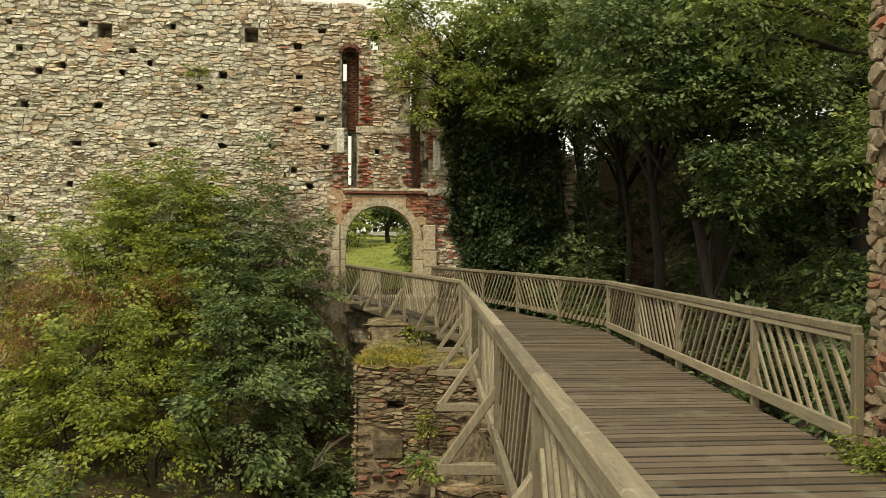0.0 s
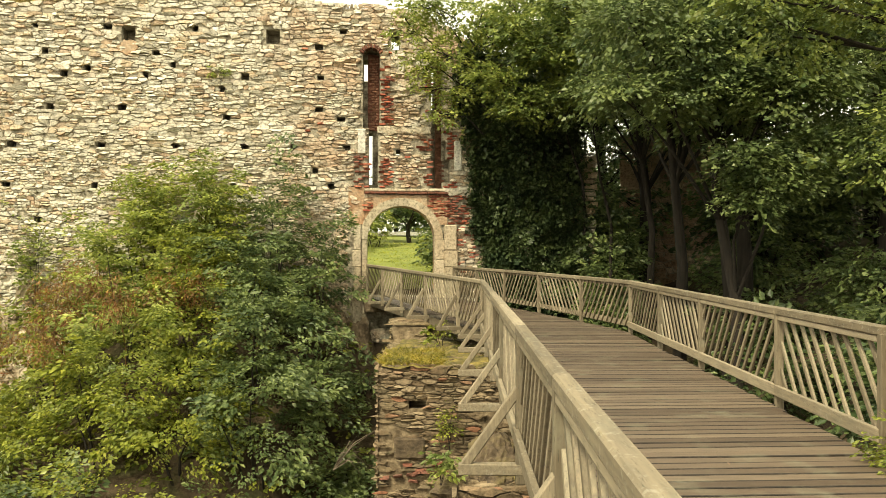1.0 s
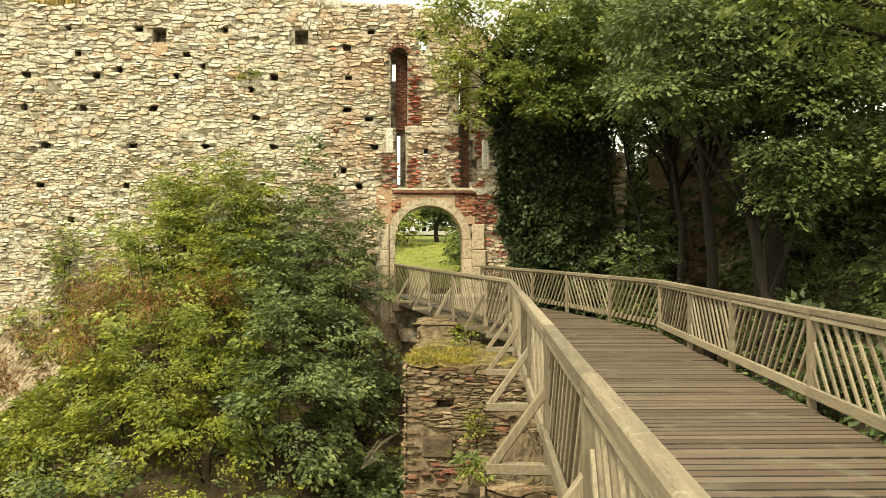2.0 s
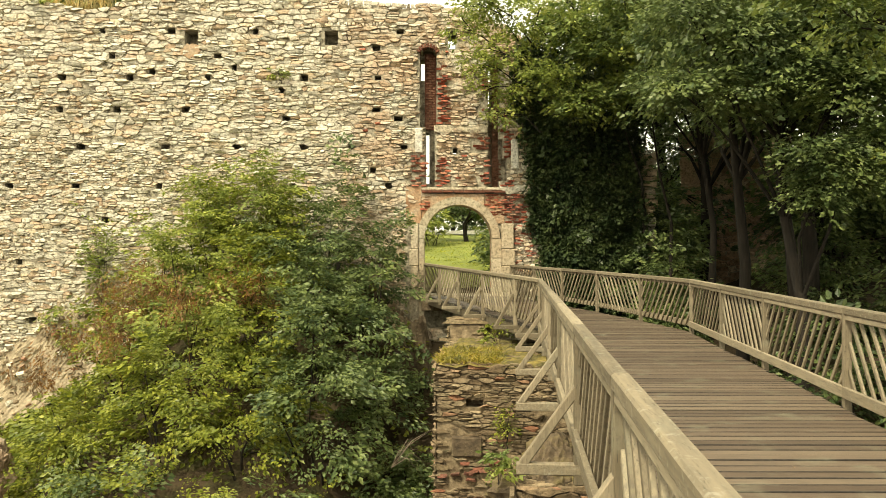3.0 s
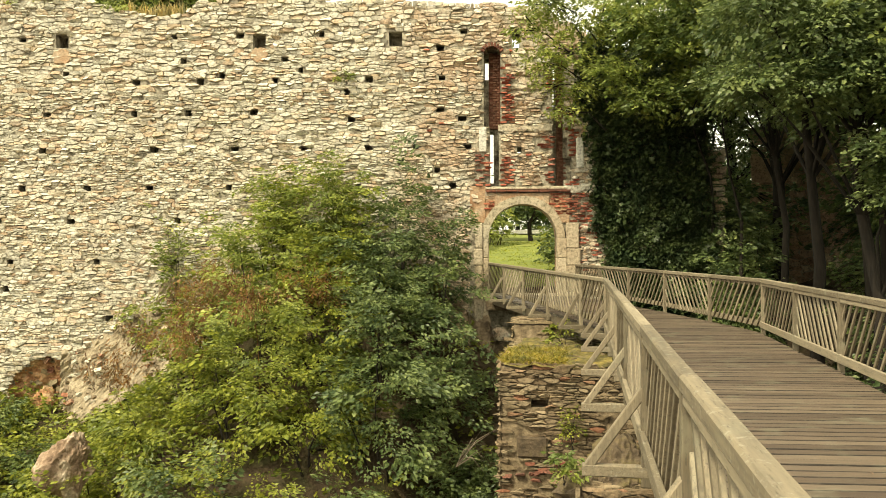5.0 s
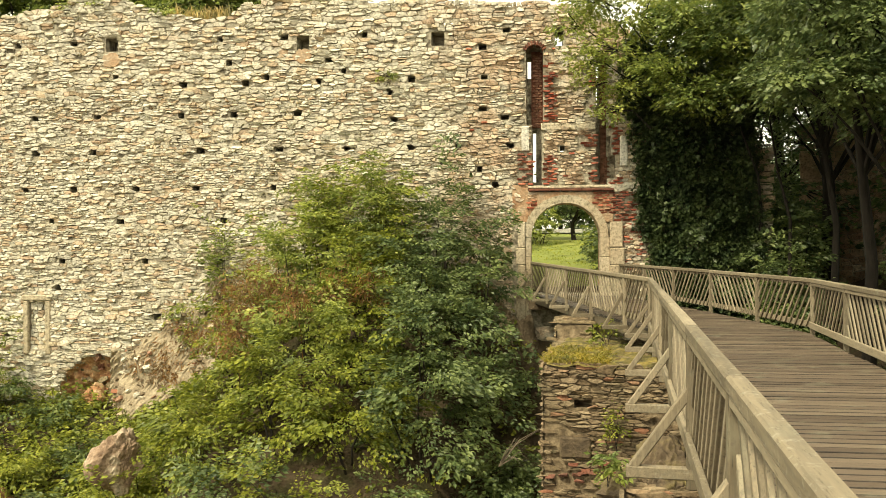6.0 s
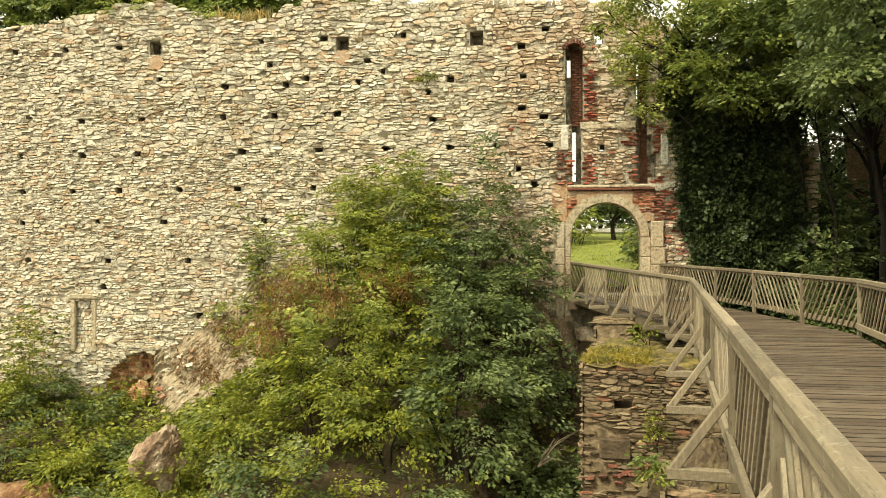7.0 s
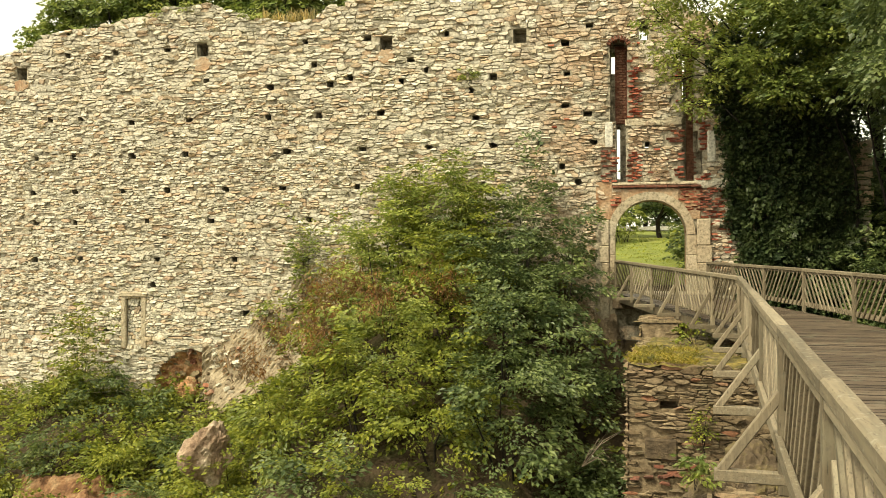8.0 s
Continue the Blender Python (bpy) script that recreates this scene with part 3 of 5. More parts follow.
for k in range(40):
    t = 2 * math.pi * k / 40
    blanks.append((-17.35 + 1.05 * math.cos(t), -3.3 + 0.3 * math.cos(t) + 0.9 * math.sin(t)))
lost = wr.random(len(points)) < 0.05
blanks += [p for p, q in zip(points, lost) if q]
wall_cells = cells([p for p, q in zip(points, lost) if not q], blanks, 2.7, 1.3)


def near_gate(c):
    return -4.7 < c[0] < 2.7 and 1.0 < c[1] < 5.2


gate_cells = [c for c in wall_cells if near_gate(c.mean(0))][:300]
chosen = {id(c) for c in gate_cells}
part("rubble_facing", rubble_mesh("rubble_facing", [c for c in wall_cells if id(c) not in chosen], M_STONE, wr, (0.010, 0.1), 0.006), M_STONE, wall, "rubble stones in loose wavy layers")["kind"] = "stuff"

# gate frame of dressed stone
def wedge(bm, r0, r1, a0, a1, y0, y1, steps=3):
    """One voussoir between the radii and angles, from y0 to y1."""
    rows = []
    for k in range(steps + 1):
        a = a0 + (a1 - a0) * k / steps
        c, s = math.cos(a), math.sin(a)
        rows.append([bm.verts.new((ARCH_U + c * r, y, SPRING + s * r)) for r, y in ((r0, y0), (r1, y0), (r1, y1), (r0, y1))])
    for p, q in zip(rows, rows[1:]):
        for k in range(4):
            bm.faces.new((p[k], p[(k + 1) % 4], q[(k + 1) % 4], q[k]))
    bm.faces.new(rows[0][::-1])
    bm.faces.new(rows[-1])
    bmesh.ops.recalc_face_normals(bm, faces=bm.faces)
    return bm


gate = empty("gate_portal", WALL, label="round-arched gate portal of worn dressed stone", category="gate", kind="structure")
N_VOUSSOIR = 9
for k in range(N_VOUSSOIR):
    a0, a1 = math.pi * k / N_VOUSSOIR + 0.0015, math.pi * (k + 1) / N_VOUSSOIR - 0.0015
    part("voussoir", wedge(bmesh.new(), ARCH_R, ARCH_R + 0.27, a0, a1, -0.14 - 0.006 * (k % 2), 0.5), M_ASHLAR, gate)
part("soffit", wedge(bmesh.new(), ARCH_R + 0.03, ARCH_R + 0.14, 0, math.pi, 0.5, THICK + 0.05, 24), M_PLASTER, gate, "plastered underside of the arch")
for sx in (-1, 1):
    inner = 0.32 if sx > 0 else 0.20
    outer = 0.80 if sx > 0 else 0.52
    for n_, (h0, h1) in enumerate(((-0.75, 0.30), (0.31, 1.28), (1.29, 1.96))):
        x0, x1 = (ARCH_R, ARCH_R + inner) if sx > 0 else (-ARCH_R - inner, -ARCH_R)
        part("jamb_stone", box(bmesh.new(), ARCH_U + x0, ARCH_U + x1, -0.13, 0.5, h0, h1, 0.02), M_ASHLAR, gate)
    for n_, (h0, h1) in enumerate(((-1.3, 0.12), (0.13, 1.02), (1.03, 1.60), (1.61, 2.48))):
        x0, x1 = (ARCH_R + inner + 0.004, ARCH_R + outer - 0.05 * (n_ % 2)) if sx > 0 else (-ARCH_R - outer + 0.06 * (n_ % 2), -ARCH_R - inner - 0.004)
        part("pilaster_stone", box(bmesh.new(), ARCH_U + x0, ARCH_U + x1, -0.19, 0.1, h0, h1, 0.03), M_ASHLAR, gate)
    x0, x1 = (ARCH_R + 0.03, ARCH_R + 0.13) if sx > 0 else (-ARCH_R - 0.13, -ARCH_R - 0.03)
    part("reveal", box(bmesh.new(), ARCH_U + x0, ARCH_U + x1, 0.5, THICK + 0.05, -0.3, SPRING), M_PLASTER, gate, "plastered inner side of the passage")
part("plaster_field", box(bmesh.new(), -1.98, -1.44, -0.07, 0.02, 2.49, 3.75, 0.01), M_PLASTER, gate, "worn ochre plaster beside the arch")
bm = bmesh.new()
for u in np.arange(-1.43, 1.42, 0.05):
    gap_ = (ARCH_R + 0.255) ** 2 - (u + 0.025 - ARCH_U) ** 2
    low = max(SPRING + math.sqrt(gap_) if gap_ > 0 else 2.49, 2.49 if abs(u - ARCH_U) > 1.2 else 0)
    if low < 3.47:
        box(bm, u, u + 0.05, -0.05 if in_bricks(u + 0.025, 3.1) else -0.105, 0.0, low, 3.5)
part("spandrel", bm, M_PLASTER, gate, "worn plaster and stone above the arch")
part("threshold", box(bmesh.new(), ARCH_U - ARCH_R - 0.1, ARCH_U + ARCH_R + 0.1, -0.45, THICK + 1.2, -0.5, -0.03, 0.02), M_ROCK, gate, "worn stone threshold")
for u in np.arange(-1.42, 1.4, 0.36):
    part("cornice_stone", box(bmesh.new(), u, u + 0.35, -0.2, 0.05, 3.53 + wr.uniform(-0.012, 0.012), 3.61, 0.02), M_DARK_BRICK, gate, "weathered dark brick cornice")
part("string_course", box(bmesh.new(), -1.45, 1.42, -0.09, 0.04, 3.63, 3.72, 0.02), M_ASHLAR, gate)


def bricks(u0, u1, z0, z1, keep, r):
    out = []
    for k, z in enumerate(np.arange(z0, z1, 0.085)):
        for u in np.arange(u0 + (0.13 if k % 2 else 0), u1, 0.27):
            if r.random() < keep:
                out.append((u + 0.13 + r.normal(0, 0.02), z + 0.04, r.uniform(0.2, 0.28), r.uniform(0.075, 0.088)))
    return out


br = np.random.default_rng(5)
patches = [p for zone in BRICK_ZONES for p in bricks(*zone, br) if not in_arch(p[0], p[1], 0.3) and not any(q[0] < p[0] < q[1] and q[2] < p[1] < q[3] for q in HOLES)]
part("brick_patches", joined_stones("brick_patches", patches, M_BRICK, br, (0.075, 0.115), 0.014, 2.0), M_BRICK, wall, "red brick repairs round the beam slots")["kind"] = "stuff"
part("pale_block", box(bmesh.new(), -1.66, -1.40, -0.12, 0.1, 4.92, 5.76, 0.02), M_PALE, wall, "pale dressed stone block")
part("pale_block", box(bmesh.new(), 1.65, 1.92, -0.12, 0.1, 4.35, 5.4, 0.04), M_PALE, wall)
part("slot_lining", box(bmesh.new(), -1.33, -0.94, 0.62, 0.74, 5.8, 8.46), M_DARK_BRICK, wall, "dark red-brown brick back of the beam slot")
part("slot_lining", box(bmesh.new(), 1.03, 1.27, 0.66, 0.79, 3.77, 8.18), M_DARK_BRICK, wall, "dark red-brown brick back of the beam slot")
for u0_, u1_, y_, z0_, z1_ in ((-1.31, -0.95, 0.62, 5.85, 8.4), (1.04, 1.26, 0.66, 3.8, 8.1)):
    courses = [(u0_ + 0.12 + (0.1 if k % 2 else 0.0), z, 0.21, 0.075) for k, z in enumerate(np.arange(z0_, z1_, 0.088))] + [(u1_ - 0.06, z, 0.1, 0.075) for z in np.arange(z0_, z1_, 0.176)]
    part("slot_bricks", joined_stones("slot_bricks", courses, M_DARK_BRICK, br, (0.02, 0.05), 0.012, 2), M_DARK_BRICK, wall, "dark red bricks lining the beam slot", m=pose(0, y_, 0))["kind"] = "stuff"
for k in range(9):
    a = math.pi * (0.16 + 0.68 * k / 8)
    part("arch_brick", box(bmesh.new(), 0.30, 0.44, -0.11, 0.3, -0.036, 0.036, 0.008), M_DARK_BRICK, wall, m=pose(-1.21, 0, 8.24, 0, -math.degrees(a), 0))
part("slot_sill", box(bmesh.new(), -1.0, 0.84, -0.08, 0.02, 5.62, 5.86, 0.02), M_ASHLAR, wall)
part("niche_frame", box(box(box(bmesh.new(), -19.94, -19.74, -0.10, 0.1, -2.25, -0.3, 0.03), -19.08, -18.88, -0.10, 0.1, -2.25, -0.3, 0.03),
                        -20.0, -18.82, -0.12, 0.1, -0.29, -0.08, 0.04), M_ASHLAR, wall, "dressed stone frame of a walled-up window")
part("niche_infill", rubble_mesh("niche_infill", cells(seeds(-19.72, -19.1, -2.1, -0.55, wr, 0.15, (0.9, 1.8), 0.4, 0.12), [], 1.5, 0.8), M_STONE, wr), M_STONE, wall, "rubble filling of the window", m=pose(0, 0.15, 0))
nu, nz = 44, 40
LU, LZ = np.meshgrid(np.linspace(-18.8, -15.95, nu), np.linspace(-4.6, -1.9, nz))
LY = np.array([in_hollow(u, z) - 0.06 - 0.22 * abs(lump((u * 2.3, z * 2.3, 6))) - 0.1 * lump((u * 6, z * 6, 1)) if in_hollow(u, z) > 0.1 else in_hollow(u, z) + 0.12 for u, z in zip(LU.ravel(), LZ.ravel())])
l0 = (np.arange(nz - 1)[:, None] * nu + np.arange(nu - 1)[None, :]).ravel()
part("hollow_lining", mesh_from("hollow_lining", np.stack([LU.ravel(), LY, LZ.ravel()], 1), np.stack([l0, l0 + 1, l0 + nu + 1, l0 + nu], 1), M_CLAY), M_CLAY, wall, "red and yellow clay core laid bare")
for k in range(34):  # broken core stones sticking out of the hollow
    u, z = -17.35 + br.uniform(-0.95, 0.95), -3.15 + br.uniform(-0.7, 0.85)
    if in_hollow(u, z) > 0.12:
        w_ = br.uniform(0.12, 0.34)
        part("core_stone", stone_meshes(M_DARK_BRICK if k % 3 == 0 else M_PIER_ONE)[int(br.integers(16))], None, wall, m=pose(u, in_hollow(u, z) - 0.05, z, br.uniform(-15, 15), br.uniform(-25, 25), br.uniform(-30, 30)) @ Matrix.Diagonal((w_, 0.2, w_ * 0.6, 1)))


def worn_patch(u, z, w, h):
    """An uneven smear of old ochre plaster left on the wall."""
    bm = bmesh.new()
    n = 22
    rings = []
    for k_, y_ in ((1.0, -0.02), (0.93, -0.085)):
        rings.append([bm.verts.new((u + w / 2 * k_ * math.cos(2 * math.pi * i / n) * (1 + 0.35 * lump((i * 0.9, u, 0))), y_, z + h / 2 * k_ * math.sin(2 * math.pi * i / n) * (1 + 0.35 * lump((i * 0.9, u, 5))))) for i in range(n)])
    for i in range(n):
        bm.faces.new((rings[0][i], rings[0][(i + 1) % n], rings[1][(i + 1) % n], rings[1][i]))
    bm.faces.new(rings[1])
    part("worn_patch", bm, M_PLASTER, wall, "patch of ochre plaster below a beam hole")


for u, z, w_, h_ in ((-16.5, 8.45, 0.75, 0.55), (-9.36, 8.4, 0.7, 0.5), (-24.3, 8.0, 0.6, 0.5)):
    worn_patch(u, z, w_, h_)

# ------------------------------------------------------------ bridge
def left_x(y):
    return 0.50 - 0.0076 * y if y < 17.05 else 0.37 - 0.308 * (y - 17.05)


def right_x(y):
    return 3.31 if y < 17.0 else float(np.interp(y, [17.0, 19.5, 22.2, 24.6, 26.9, 29.0], [3.31, 2.68, 1.95, 1.17, 0.40, -0.35]))


deck = empty("bridge_deck", pose(1.9, 6, 0), label="weathered grey-brown plank deck of the footbridge", category="bridge deck")
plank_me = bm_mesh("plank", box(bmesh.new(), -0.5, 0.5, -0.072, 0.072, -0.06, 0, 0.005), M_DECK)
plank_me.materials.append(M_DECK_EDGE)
# sides and bevels take the dark colour that stands for gap shade
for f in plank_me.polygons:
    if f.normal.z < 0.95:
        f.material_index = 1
dr = np.random.default_rng(21)
y = -1.2
while y < 29.0:
    mid = (left_x(y) + right_x(y)) / 2
    tilt = 5.0 if y < 15 else 5.0 * max(0.0, 1 - (y - 15) / 6)
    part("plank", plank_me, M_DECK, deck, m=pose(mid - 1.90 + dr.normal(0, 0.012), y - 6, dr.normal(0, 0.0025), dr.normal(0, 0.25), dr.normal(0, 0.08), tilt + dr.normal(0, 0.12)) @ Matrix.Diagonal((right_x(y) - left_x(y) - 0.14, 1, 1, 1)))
    y += 0.169
beam_me = bar_mesh("beam", M_BEAM, 0.16, 0.24, 0.01)
for k in (0.16, 1.0, 1.9, 2.76):
    part("beam", beam_me, M_BEAM, deck, m=Matrix.Translation((-1.9, -6, 0)) @ stretch_between((left_x(0) + k, -1.2, -0.17), (left_x(17) + k, 17.2, -0.17)))
    part("beam", beam_me, M_BEAM, deck, m=Matrix.Translation((-1.9, -6, 0)) @ stretch_between((left_x(17.1) + k, 17.15, -0.17), (left_x(29) + k, 29.0, -0.17)))

HAND_ME = bar_mesh("handrail", M_RAIL, 0.094, 0.082, 0.012)
APRON_ME = bar_mesh("top_rail", M_RAIL, 0.035, 0.05, 0.006)
LOW_ME = bar_mesh("bottom_rail", M_RAIL, 0.045, 0.115, 0.006)
POST_ME = bar_mesh("post", M_POST, 0.08, 0.08, 0.008)
SLAT_ME = bar_mesh("slat", M_POST, 0.05, 0.024, 0.004)
BRACE_ME = bar_mesh("brace", M_POST, 0.07, 0.075, 0.008)
OUT_ME = bar_mesh("outrigger", M_RAIL, 0.085, 0.09, 0.008)


def railing(label, points, lean0, braced, rise=0.0, first_post=True):
    """A railing along posts at the given (x, y) points; slats lean alternately from bay to bay. braced: struts on outriggers beyond the left side."""
    org = Vector((*points[0], 0))
    root = empty("bridge_railing", Matrix.Translation(org), label=label, category="railing", group="bridge railings")

    def put(name, me, a, b, up=(0, 0, 1)):
        return part(name, me, None, root, m=Matrix.Translation(-org) @ stretch_between(a, b, up))
    total = sum((Vector(b) - Vector(a)).length for a, b in zip(points, points[1:]))
    run = 0.0
    rr = np.random.default_rng(len(points) + int(lean0 * 10) + 5)
    for n, (a, b) in enumerate(zip(points, points[1:])):
        a2, b2 = Vector(a), Vector(b)
        L = (b2 - a2).length
        d = (b2 - a2) / L
        za, zb = rise * run / total, rise * (run + L) / total
        run += L
        side = Vector((-d.y, d.x, 0))

        def at(s, z, off=0.0):
            p = a2 + d * s
            return Vector((p.x, p.y, z + za + (zb - za) * s / L)) + side * off
        put("handrail", HAND_ME, at(-0.01, 0.974), at(L + 0.01, 0.974 + rr.normal(0, 0.003)))
        put("top_rail", APRON_ME, at(0.05, 0.905, -0.02), at(L - 0.05, 0.905, -0.02))
        put("bottom_rail", LOW_ME, at(0.0, 0.145, -0.035), at(L, 0.145, -0.035))
        lean = 0.68 * (1 if (n % 2 == 0) == (lean0 > 0) else -1)
        z0, z1 = 0.10, 0.93
        s = -0.9
        while s < L + 0.9:
            t0, t1 = 0.0, 1.0
            s0, s1 = s, s + lean
            lo, hi = 0.06, L - 0.06
            if s1 != s0:
                ta, tb = sorted(((lo - s0) / (s1 - s0), (hi - s0) / (s1 - s0)))
                t0, t1 = max(t0, ta), min(t1, tb)
            if t1 - t0 > 0.12:
                j = rr.normal(0, 0.006)
                put("slat", SLAT_ME, at(s0 + (s1 - s0) * t0 + j, z0 + (z1 - z0) * t0, 0.006), at(s0 + (s1 - s0) * t1 + j, z0 + (z1 - z0) * t1, 0.006), side)
            s += 0.235
        posts = [(0.0, za)] if (n > 0 or first_post) else []
        if n == len(points) - 2:
            posts.append((L, zb))
        for s, _z in posts:
            put("post", POST_ME, at(s, -0.24, -0.0), at(s, 0.955, -0.0), side)
            if braced:
                out = Vector((-1, 0.0, 0)) if abs(d.x) < 0.1 else side
                o = at(s, -0.12)
                put("outrigger", OUT_ME, o + out * 0.49, o - out * 0.35)
                put("brace", BRACE_ME, o + out * 0.44 + Vector((0, 0, 0.03)), at(s, 0.60, 0.05), d.to_3d())
    return root


near_ys = [17.03, 14.75, 12.0, 9.36, 6.72, 4.1, 1.5, -1.0]
railing("grey timber railing with diagonal slats and outer struts along the span", [(left_x(v), v) for v in near_ys], 1, True)
far_ys = [17.05, 18.67, 21.38, 23.97, 26.53, 28.95]
railing("grey timber railing with diagonal slats turning towards the gate", [(left_x(v), v) for v in far_ys], -1, True, rise=0.12, first_post=False)
railing("grey timber railing with alternating diagonal slats ending at the stone pillar", [(right_x(v), v) for v in (16.99, 14.45, 11.95, 9.03, 6.79)], 1, False)
railing("grey timber railing with alternating diagonal slats leading to the gate", [(right_x(v), v) for v in (17.0, 19.5, 22.2, 24.6, 26.9, 29.0)], -1, False, rise=0.06, first_post=False)

# ------------------------------------------------------------ piers
def masonry_block(name, x0, x1, y0, y1, z0, z1, r, label, singles=True, tone=None, dz=0.075, ratio=(1.6, 6.5), face=0, deep=(0.006, 0.055), recesses=()):
    """A rough block of masonry faced with stones on the four sides and the top."""
    one, many = tone or (M_PIER_ONE, M_PIER)
    root = empty(name, pose((x0 + x1) / 2, (y0 + y1) / 2, z0), label=label, category="masonry pier")
    inv = root.matrix_basis.inverted()
    bm = bmesh.new()
    box(bm, x0 + 0.03, x1 - 0.03, y0 + (0.45 if recesses else 0.03), y1 - 0.03, z0, z1 - 0.05)
    bmesh.ops.transform(bm, matrix=inv, verts=bm.verts)
    part("core", bm, M_PIER_MORTAR, root, "dark mortar core")
    if recesses:  # a front slab with the holes cut into it
        lu = np.unique([x0 + 0.03, x1 - 0.03] + [v for r_ in recesses for v in r_[:2]])
        lz = np.unique([z0, z1 - 0.05] + [v for r_ in recesses for v in r_[2:]])
        cut = np.zeros((len(lu) - 1, len(lz) - 1))
        for a, b, c, d in recesses:
            cut[np.ix_((lu[1:] <= b + 1e-6) & (lu[:-1] >= a - 1e-6), (lz[1:] <= d + 1e-6) & (lz[:-1] >= c - 1e-6))] = 0.4
        part("front", depth_wall("front", lu, lz, cut, 0.42, M_PIER_MORTAR), M_PIER_MORTAR, root, m=inv @ pose(0, y0 + 0.03, 0))
    sides = [(x1 - x0, z1 - z0, pose(x0, y0, z0)), (y1 - y0, z1 - z0, pose(x0, y1, z0, 0, 0, -90)), (y1 - y0, z1 - z0, pose(x1, y0, z0, 0, 0, 90)),
             (x1 - x0, y1 - y0, pose(x0, y0, z1, -90))]
    for n, (w, h, m) in enumerate(sides):
        mids = [p for p in seeds(0.02, w, 0, h, r, dz, ratio, 1.1) if 0 < p[0] < w and p[1] < h]
        gone = [noise.noise(Vector((p[0] * 1.3, p[1] * 1.6, 3.0 + n))) + r.normal(0, 0.16) > 0.3 or (n == 0 and any(a - 0.04 < p[0] + x0 < b + 0.04 and c - 0.03 < p[1] + z0 < d + 0.03 for a, b, c, d in recesses)) for p in mids]
        st = cells([p for p, q in zip(mids, gone) if not q], [p for p, q in zip(mids, gone) if q] + [(-0.1, v) for v in np.arange(0, h, 0.1)] + [(w + 0.1, v) for v in np.arange(0, h, 0.1)] + [(v, h + 0.07) for v in np.arange(0, w, 0.1)] + [(v, -0.07) for v in np.arange(0, w, 0.1)], ratio[1] * 0.55, dz * ratio[1] * 2.2)
        if singles and n == face:
            top = sorted(st, key=lambda c: -c.mean(0)[1])[:280]
            rubble_pieces(top, root, one, r, inv @ m, deep, 0.005)
            got = {id(c) for c in top}
            st = [c for c in st if id(c) not in got]
        if st:
            ob = part("stone_facing", rubble_mesh("stone_facing", st, many, r, deep, 0.005), many, root, m=inv @ m)
            ob["kind"] = "stuff"
    return root


pr = np.random.default_rng(31)
masonry_block("bridge_pier", -1.68, 3.2, 16.6, 21.0, -7.0, -0.66, pr, "ruined rubble stone bridge pier with mossy top", dz=0.062, deep=(0.006, 0.06), recesses=((-1.08, -0.74, -1.5, -1.34), (-1.0, -0.8, -2.8, -2.62)))
pier_bricks = [(-1.1 + 0.13 * k + pr.normal(0, 0.03), -2.72 + pr.normal(0, 0.09), 0.2, 0.07) for k in range(7)] + [(-1.5 + 0.2 * k + pr.normal(0, 0.05), -2.84 + pr.normal(0, 0.11), 0.2, 0.07) for k in range(9) if k != 4]
pier = bpy.data.objects["bridge_pier"]
part("old_bricks", joined_stones("old_bricks", pier_bricks, M_DARK_BRICK, pr, (0.07, 0.095), 0.01, 6), M_DARK_BRICK, pier, "red bricks set in the pier", m=pier.matrix_basis.inverted() @ pose(0, 16.6, 0))["kind"] = "stuff"
part("mortar_patch", box(bmesh.new(), -1.35, -0.75, 16.5, 16.62, -2.45, -2.05, 0.03), M_STUB, pier, "smooth patch of old mortar", m=pier.matrix_basis.inverted())
masonry_block("upper_pier", -1.8, -0.9, 21.0, 22.6, -7.0, -0.24, pr, "rubble stone pier under the far span of the footbridge", False)
masonry_block("masonry_stub", -0.1, 3.2, 11.4, 13.2, -7.0, -1.6, pr, "broken stub of old stone masonry under the footbridge", False)
masonry_block("old_abutment", 0.1, 3.9, 7.0, 9.6, -7.0, -1.55, pr, "broken old abutment stones under the footbridge", False)

masonry_block("near_abutment", 3.3, 5.4, 1.5, 6.1, -6.5, -0.25, pr, "low stone abutment beside the near end of the deck", False)

# ruined pillar by the near end of the bridge
plr = np.random.default_rng(33)
pillar = masonry_block("stone_pillar", 3.45, 4.6, 5.9, 6.86, -4.0, 6.5, plr, "tall ruined gate pillar of mixed stone and red brick", True, (M_OLD_ONE, M_OLD), 0.11, (0.9, 2.4), face=1, deep=(0.006, 0.035))
pillar_bricks = [(u, z, 0.24, 0.075) for u, z in ((0.15, 2.1), (0.3, 2.19), (0.2, 1.75), (0.16, 1.0), (0.3, 2.75))]
part("old_bricks", joined_stones("old_bricks", pillar_bricks, M_DARK_BRICK, plr, (0.03, 0.05), 0.01, 3), M_DARK_BRICK, pillar, "red bricks set in the pillar", m=pillar.matrix_basis.inverted() @ pose(3.45, 6.86, -1.4, 0, 0, -90))
for k in range(22):
    h = 0.05 + 0.9 * (k / 22) ** 1.1
    part("base_stone", stone_meshes(M_OLD_ONE if k % 4 else M_DARK_BRICK)[k % 16], None, pillar, m=pillar.matrix_basis.inverted() @ pose(3.47, 6.84 - 0.14 * (k % 3), h - 0.1, plr.uniform(-12, 12), plr.uniform(-8, 8), -90 + plr.uniform(-15, 15)) @ Matrix.Diagonal((0.2, 0.05 + 0.11 * (1 - k / 22), 0.12, 1)))

